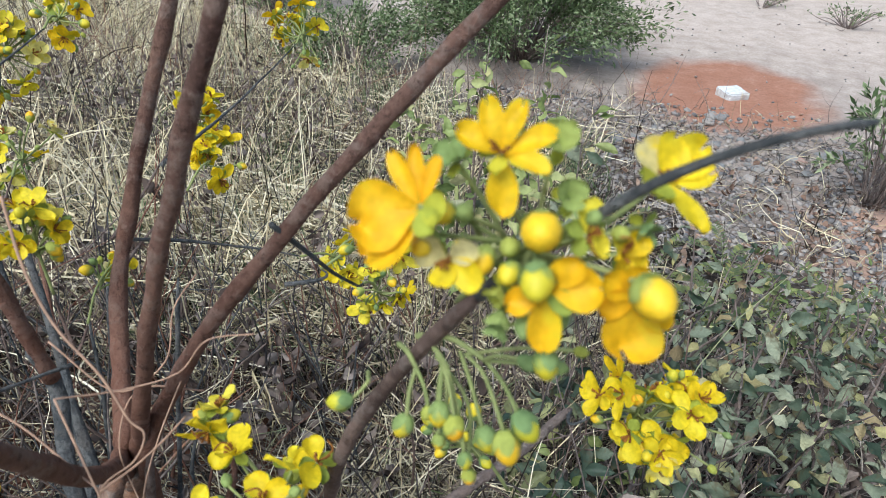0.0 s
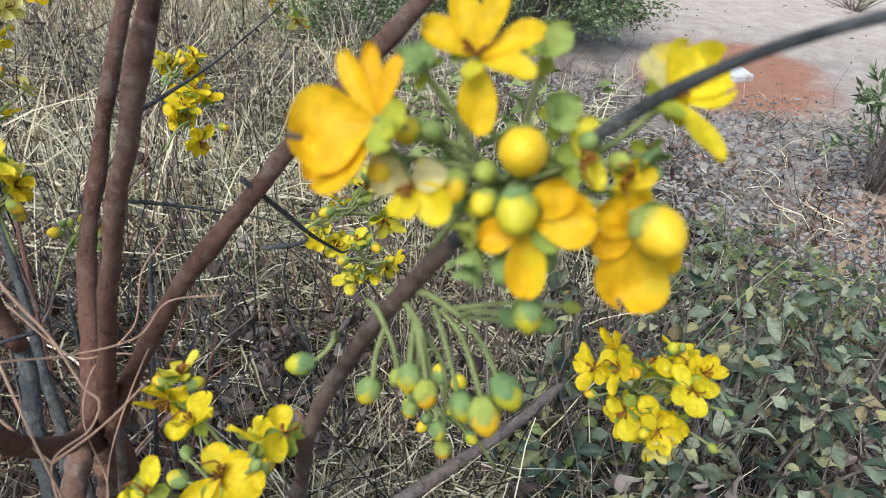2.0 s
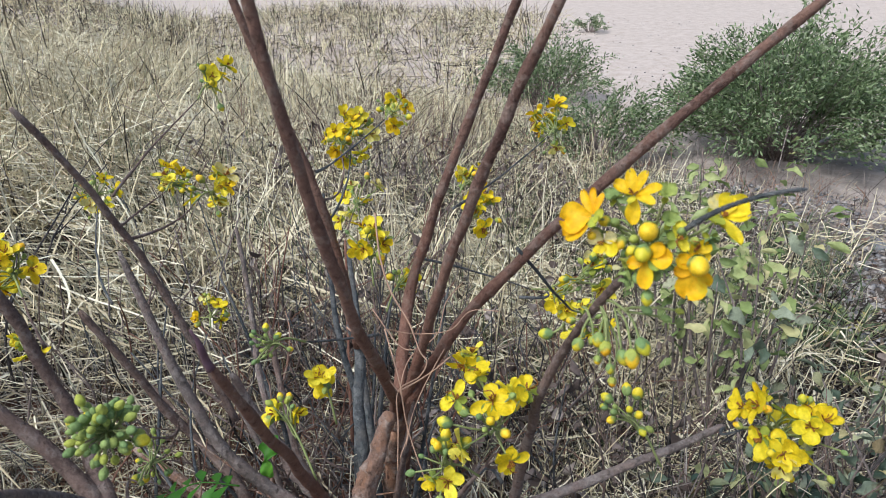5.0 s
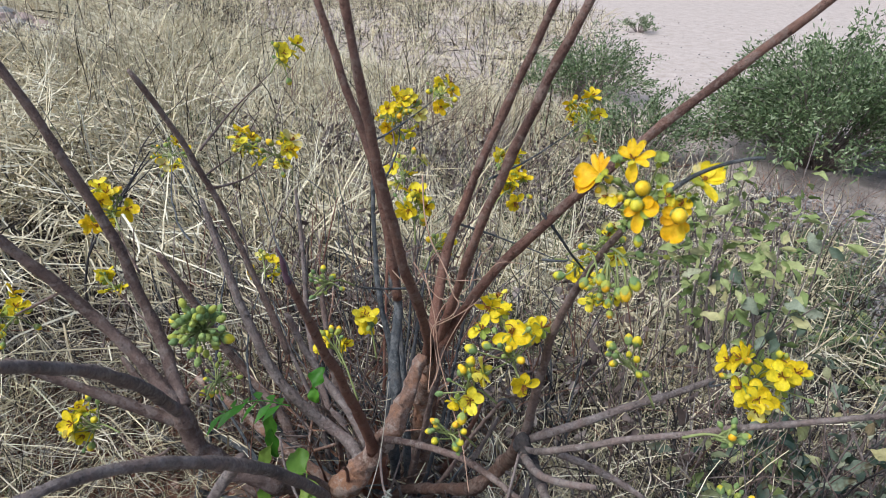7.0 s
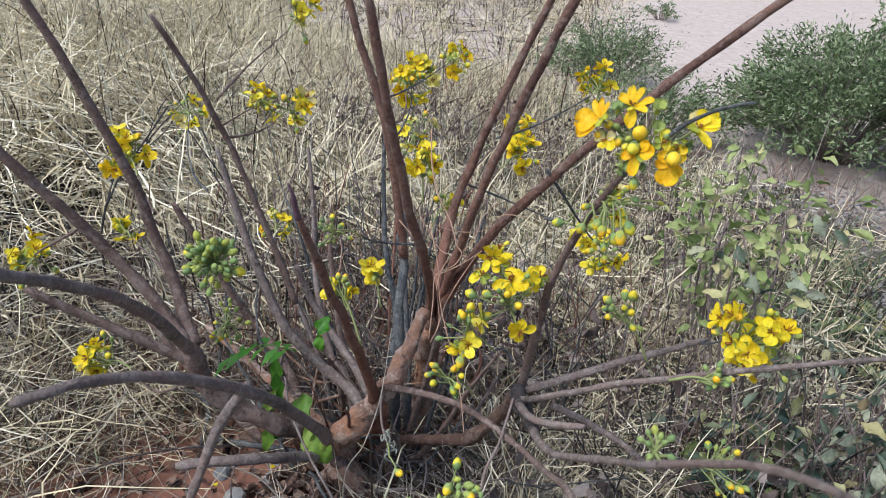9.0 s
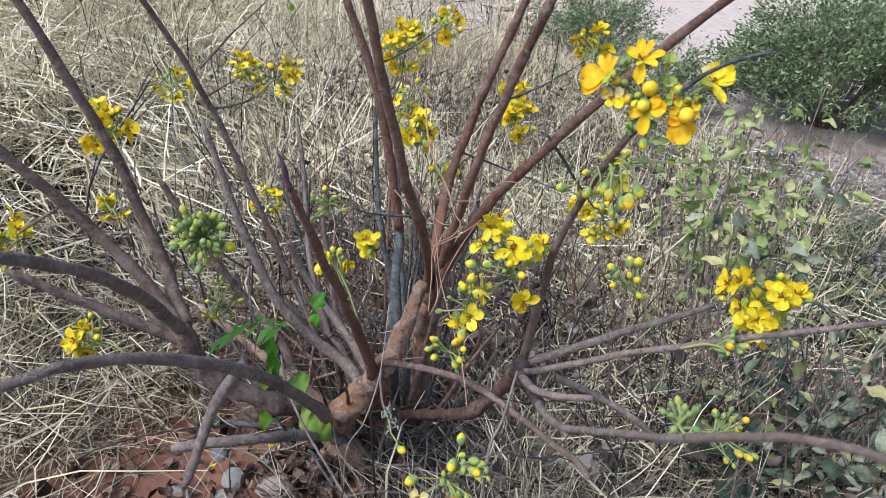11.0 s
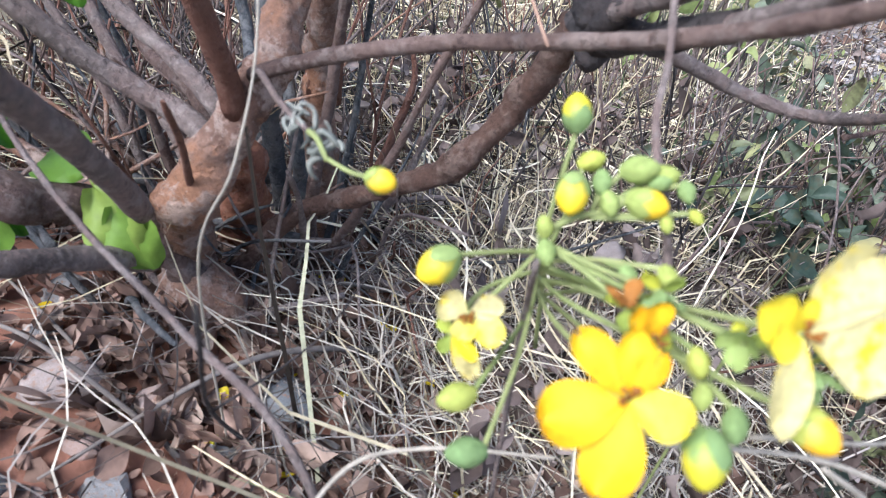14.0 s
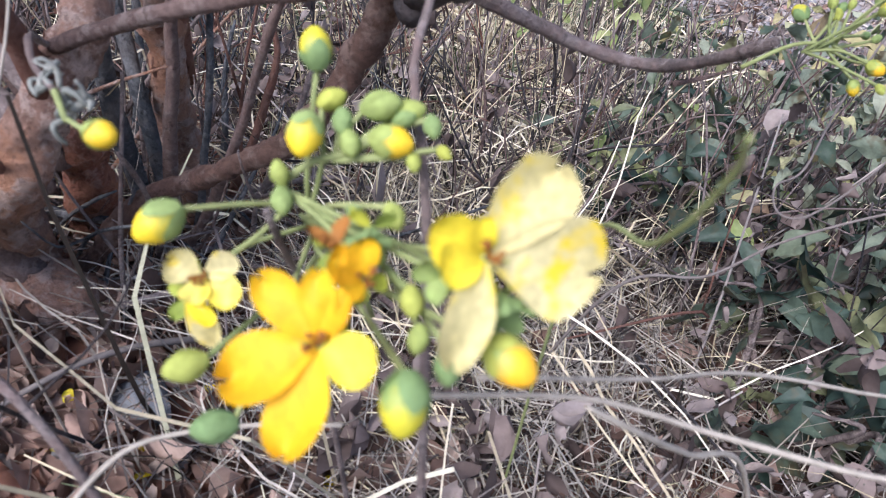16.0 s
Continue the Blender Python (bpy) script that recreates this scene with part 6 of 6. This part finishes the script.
# ---- loose straws and twigs near the low flower head ----
def straw(name, label, pts, r0, r1, mat, n=9):
    path = spline(pts, n)
    g = Geo()
    g.tube([p - Vector(pts[0]) for p in path], [r0 + (r1 - r0) * i / (len(path) - 1) for i in range(len(path))], 6, 0.12)
    ob = tagged(new(name, g.mesh(name, [mat])), label, "straw" if name == "dry_stalk" else "twig")
    ob.location = pts[0]
    return ob


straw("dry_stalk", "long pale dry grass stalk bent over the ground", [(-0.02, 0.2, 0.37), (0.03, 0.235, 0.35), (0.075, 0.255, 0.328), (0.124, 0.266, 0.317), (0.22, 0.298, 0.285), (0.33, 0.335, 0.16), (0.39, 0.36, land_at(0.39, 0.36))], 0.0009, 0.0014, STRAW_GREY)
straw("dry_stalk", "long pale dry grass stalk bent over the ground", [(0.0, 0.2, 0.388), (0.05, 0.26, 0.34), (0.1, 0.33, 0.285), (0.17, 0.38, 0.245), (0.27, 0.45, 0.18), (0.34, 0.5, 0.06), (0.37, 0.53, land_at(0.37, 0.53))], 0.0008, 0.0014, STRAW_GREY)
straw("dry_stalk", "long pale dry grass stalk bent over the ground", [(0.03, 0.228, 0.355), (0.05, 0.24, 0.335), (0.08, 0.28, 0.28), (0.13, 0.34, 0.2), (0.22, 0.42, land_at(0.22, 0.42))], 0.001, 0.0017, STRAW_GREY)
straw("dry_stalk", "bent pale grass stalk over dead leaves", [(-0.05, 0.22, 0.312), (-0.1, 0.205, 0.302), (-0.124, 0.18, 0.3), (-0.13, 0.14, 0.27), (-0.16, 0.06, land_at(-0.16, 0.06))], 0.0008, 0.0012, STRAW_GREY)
straw("dry_stalk", "thin green grass stem arching over the leaves", [(0.0, 0.39, land_at(0.0, 0.39)), (0.012, 0.34, 0.31), (0.035, 0.25, 0.405), (0.04, 0.215, 0.45), (0.038, 0.2, 0.468)], 0.0012, 0.0007, STALK)
straw("dry_twig", "bare grey twig leaning across the trunk", [(-0.4, 0.26, 0.385), (-0.372, 0.245, 0.349), (-0.3, 0.222, 0.325), (-0.22, 0.2, 0.315), (-0.14, 0.18, 0.28), (-0.07, 0.15, land_at(-0.07, 0.15))], 0.0016, 0.0022, BARK_GREY)
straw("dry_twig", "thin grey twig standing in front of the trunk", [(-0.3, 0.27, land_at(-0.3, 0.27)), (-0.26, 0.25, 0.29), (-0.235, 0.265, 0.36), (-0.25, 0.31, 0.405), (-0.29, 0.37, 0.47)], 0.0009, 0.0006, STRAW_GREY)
straw("dry_vine", "thin pinkish-brown dry vine hanging through the stems", [(-0.25, 0.4, 0.64), (-0.212, 0.375, 0.603), (-0.2, 0.37, 0.55), (-0.165, 0.355, 0.5), (-0.135, 0.34, 0.46), (-0.106, 0.315, 0.431)], 0.0008, 0.0006, VINE)
straw("dry_vine", "curled pinkish-brown dry tendril among the stems", [(-0.25, 0.4, 0.64), (-0.23, 0.43, 0.625), (-0.2, 0.45, 0.63), (-0.18, 0.46, 0.655), (-0.15, 0.47, 0.66)], 0.0006, 0.0005, VINE)
straw("dry_vine", "long pinkish-brown dry vine winding through the stems", [(-0.304, 0.457, 0.742), (-0.286, 0.440, 0.702), (-0.265, 0.430, 0.669), (-0.237, 0.425, 0.640), (-0.218, 0.418, 0.614), (-0.208, 0.417, 0.604), (-0.211, 0.406, 0.590), (-0.227, 0.389, 0.575), (-0.217, 0.374, 0.542), (-0.205, 0.355, 0.502)], 0.0010, 0.0006, VINE)
straw("dry_vine", "short pinkish-brown dry vine across the stems", [(-0.227, 0.389, 0.575), (-0.210, 0.405, 0.587), (-0.197, 0.419, 0.599), (-0.186, 0.432, 0.612)], 0.0010, 0.0006, VINE)
straw("dry_vine", "thin straw-coloured tendril leaning on the stems", [(-0.227, 0.389, 0.575), (-0.241, 0.390, 0.586), (-0.271, 0.392, 0.613), (-0.298, 0.391, 0.631)], 0.0009, 0.0007, VINE)
straw("dry_vine", "fine reddish tendril looped round the stems", [(-0.351, 0.489, 0.588), (-0.305, 0.494, 0.542), (-0.278, 0.525, 0.554), (-0.279, 0.551, 0.591), (-0.269, 0.576, 0.613)], 0.0009, 0.0006, VINE)
straw("dry_vine", "fine reddish tendril looped round the stems", [(-0.248, 0.529, 0.526), (-0.291, 0.503, 0.539), (-0.296, 0.472, 0.502), (-0.274, 0.454, 0.452), (-0.272, 0.434, 0.423)], 0.0009, 0.0006, VINE)
straw("dry_vine", "fine reddish tendril looped round the stems", [(-0.237, 0.568, 0.607), (-0.255, 0.510, 0.549), (-0.264, 0.461, 0.492), (-0.260, 0.433, 0.449)], 0.0009, 0.0006, VINE)
straw("dry_twig", "slender dark twig beside the flower head", [(-0.01, 0.21, land_at(-0.01, 0.21)), (-0.02, 0.225, 0.3), (-0.035, 0.257, 0.389), (-0.055, 0.295, 0.418), (-0.061, 0.327, 0.435), (-0.075, 0.37, 0.47)], 0.002, 0.0016, BARK_GREY)
straw("dry_twig", "slender dark twig beside the flower head", [(-0.09, 0.3, land_at(-0.09, 0.3)), (-0.082, 0.26, 0.3), (-0.073, 0.225, 0.4)], 0.0018, 0.0012, BARK_GREY)
for k in range(16):
    x0, y0 = rng.uniform(-0.75, 0.1), rng.uniform(0.05, 0.75)
    d = rng.uniform(0, 6.28)
    L = rng.uniform(0.12, 0.34)
    x1, y1 = x0 + L * math.cos(d), y0 + L * math.sin(d)
    straw("dry_twig", "dead grey twig lying on the ground", [(x0, y0, land_at(x0, y0) + 0.004), ((x0 + x1) / 2, (y0 + y1) / 2, land_at((x0 + x1) / 2, (y0 + y1) / 2) + rng.uniform(0.01, 0.06)), (x1, y1, land_at(x1, y1) + rng.uniform(0.004, 0.05))], rng.uniform(0.002, 0.0045), 0.0012, TWIG)

straw("dry_vine", "curled pale dry tendril among low leaves", [(0.2, 0.7, 0.36), (0.163, 0.613, 0.301), (0.146, 0.558, 0.271), (0.128, 0.536, 0.265), (0.129, 0.509, 0.262), (0.142, 0.498, 0.269), (0.164, 0.513, 0.286), (0.2, 0.56, 0.31)], 0.0009, 0.0006, TWIG, 6)
straw("dry_twig", "long bare grey twig over dry grass", [(-0.02, 0.54, land_at(-0.02, 0.54)), (0.047, 0.546, 0.125), (0.115, 0.56, 0.152), (0.16, 0.577, 0.191), (0.22, 0.584, 0.235), (0.3, 0.59, 0.28)], 0.0016, 0.001, TWIG)
straw("dry_twig", "withered pale stalk bearing a single bud", [(-0.3, 0.36, 0.35), (-0.26, 0.32, 0.378), (-0.22, 0.285, 0.388), (-0.19, 0.266, 0.391)], 0.0022, 0.0014, BARK_GREY)
# dead branches lying at the foot of the shrub
for x0, y0, x1, y1, r in ((-0.75, 0.42, -0.42, 0.40, 0.008), (-0.7, 0.5, -0.36, 0.46, 0.007), (-0.62, 0.33, -0.3, 0.44, 0.006), (-0.8, 0.36, -0.5, 0.31, 0.008), (-0.55, 0.55, -0.2, 0.52, 0.006), (-0.66, 0.25, -0.44, 0.36, 0.007), (-0.72, 0.58, -0.45, 0.5, 0.006), (-0.3, 0.6, -0.08, 0.5, 0.005), (-0.5, 0.65, -0.25, 0.72, 0.006), (-0.9, 0.3, -0.62, 0.22, 0.007)):
    z0, z1 = land_at(x0, y0) + r, land_at(x1, y1) + rng.uniform(0.02, 0.09)
    straw("dead_branch", "dead grey branch lying under the shrub", [(x0, y0, z0), (x0 * 0.65 + x1 * 0.35, y0 * 0.65 + y1 * 0.35 + rng.normal(0, 0.02), z0 * 0.65 + z1 * 0.35 + 0.02), (x0 * 0.3 + x1 * 0.7, y0 * 0.3 + y1 * 0.7 + rng.normal(0, 0.02), z0 * 0.3 + z1 * 0.7 + 0.01), (x1, y1, z1)], r, r * 0.5, BARK_BLUE if r > 0.0065 else BARK_GREY, 6)

# fallen petals
for i in range(26):
    x, y = rng.uniform(-0.6, -0.1), rng.uniform(0.12, 0.55)
    g = Geo()
    petal_shape(g, 0, 0.0, 0.012, 0.011, 0.2, 0.3)
    ob = tagged(new("fallen_petal", g.mesh("fallen_petal", [PETAL])), "shrivelled yellow petal on dead leaves", "petal", "fallen petals")
    ob.matrix_basis = place((x, y, land_at(x, y) + 0.016), (rng.normal(0, 0.4), rng.normal(0, 0.4), 1), rng.uniform(0, 6))
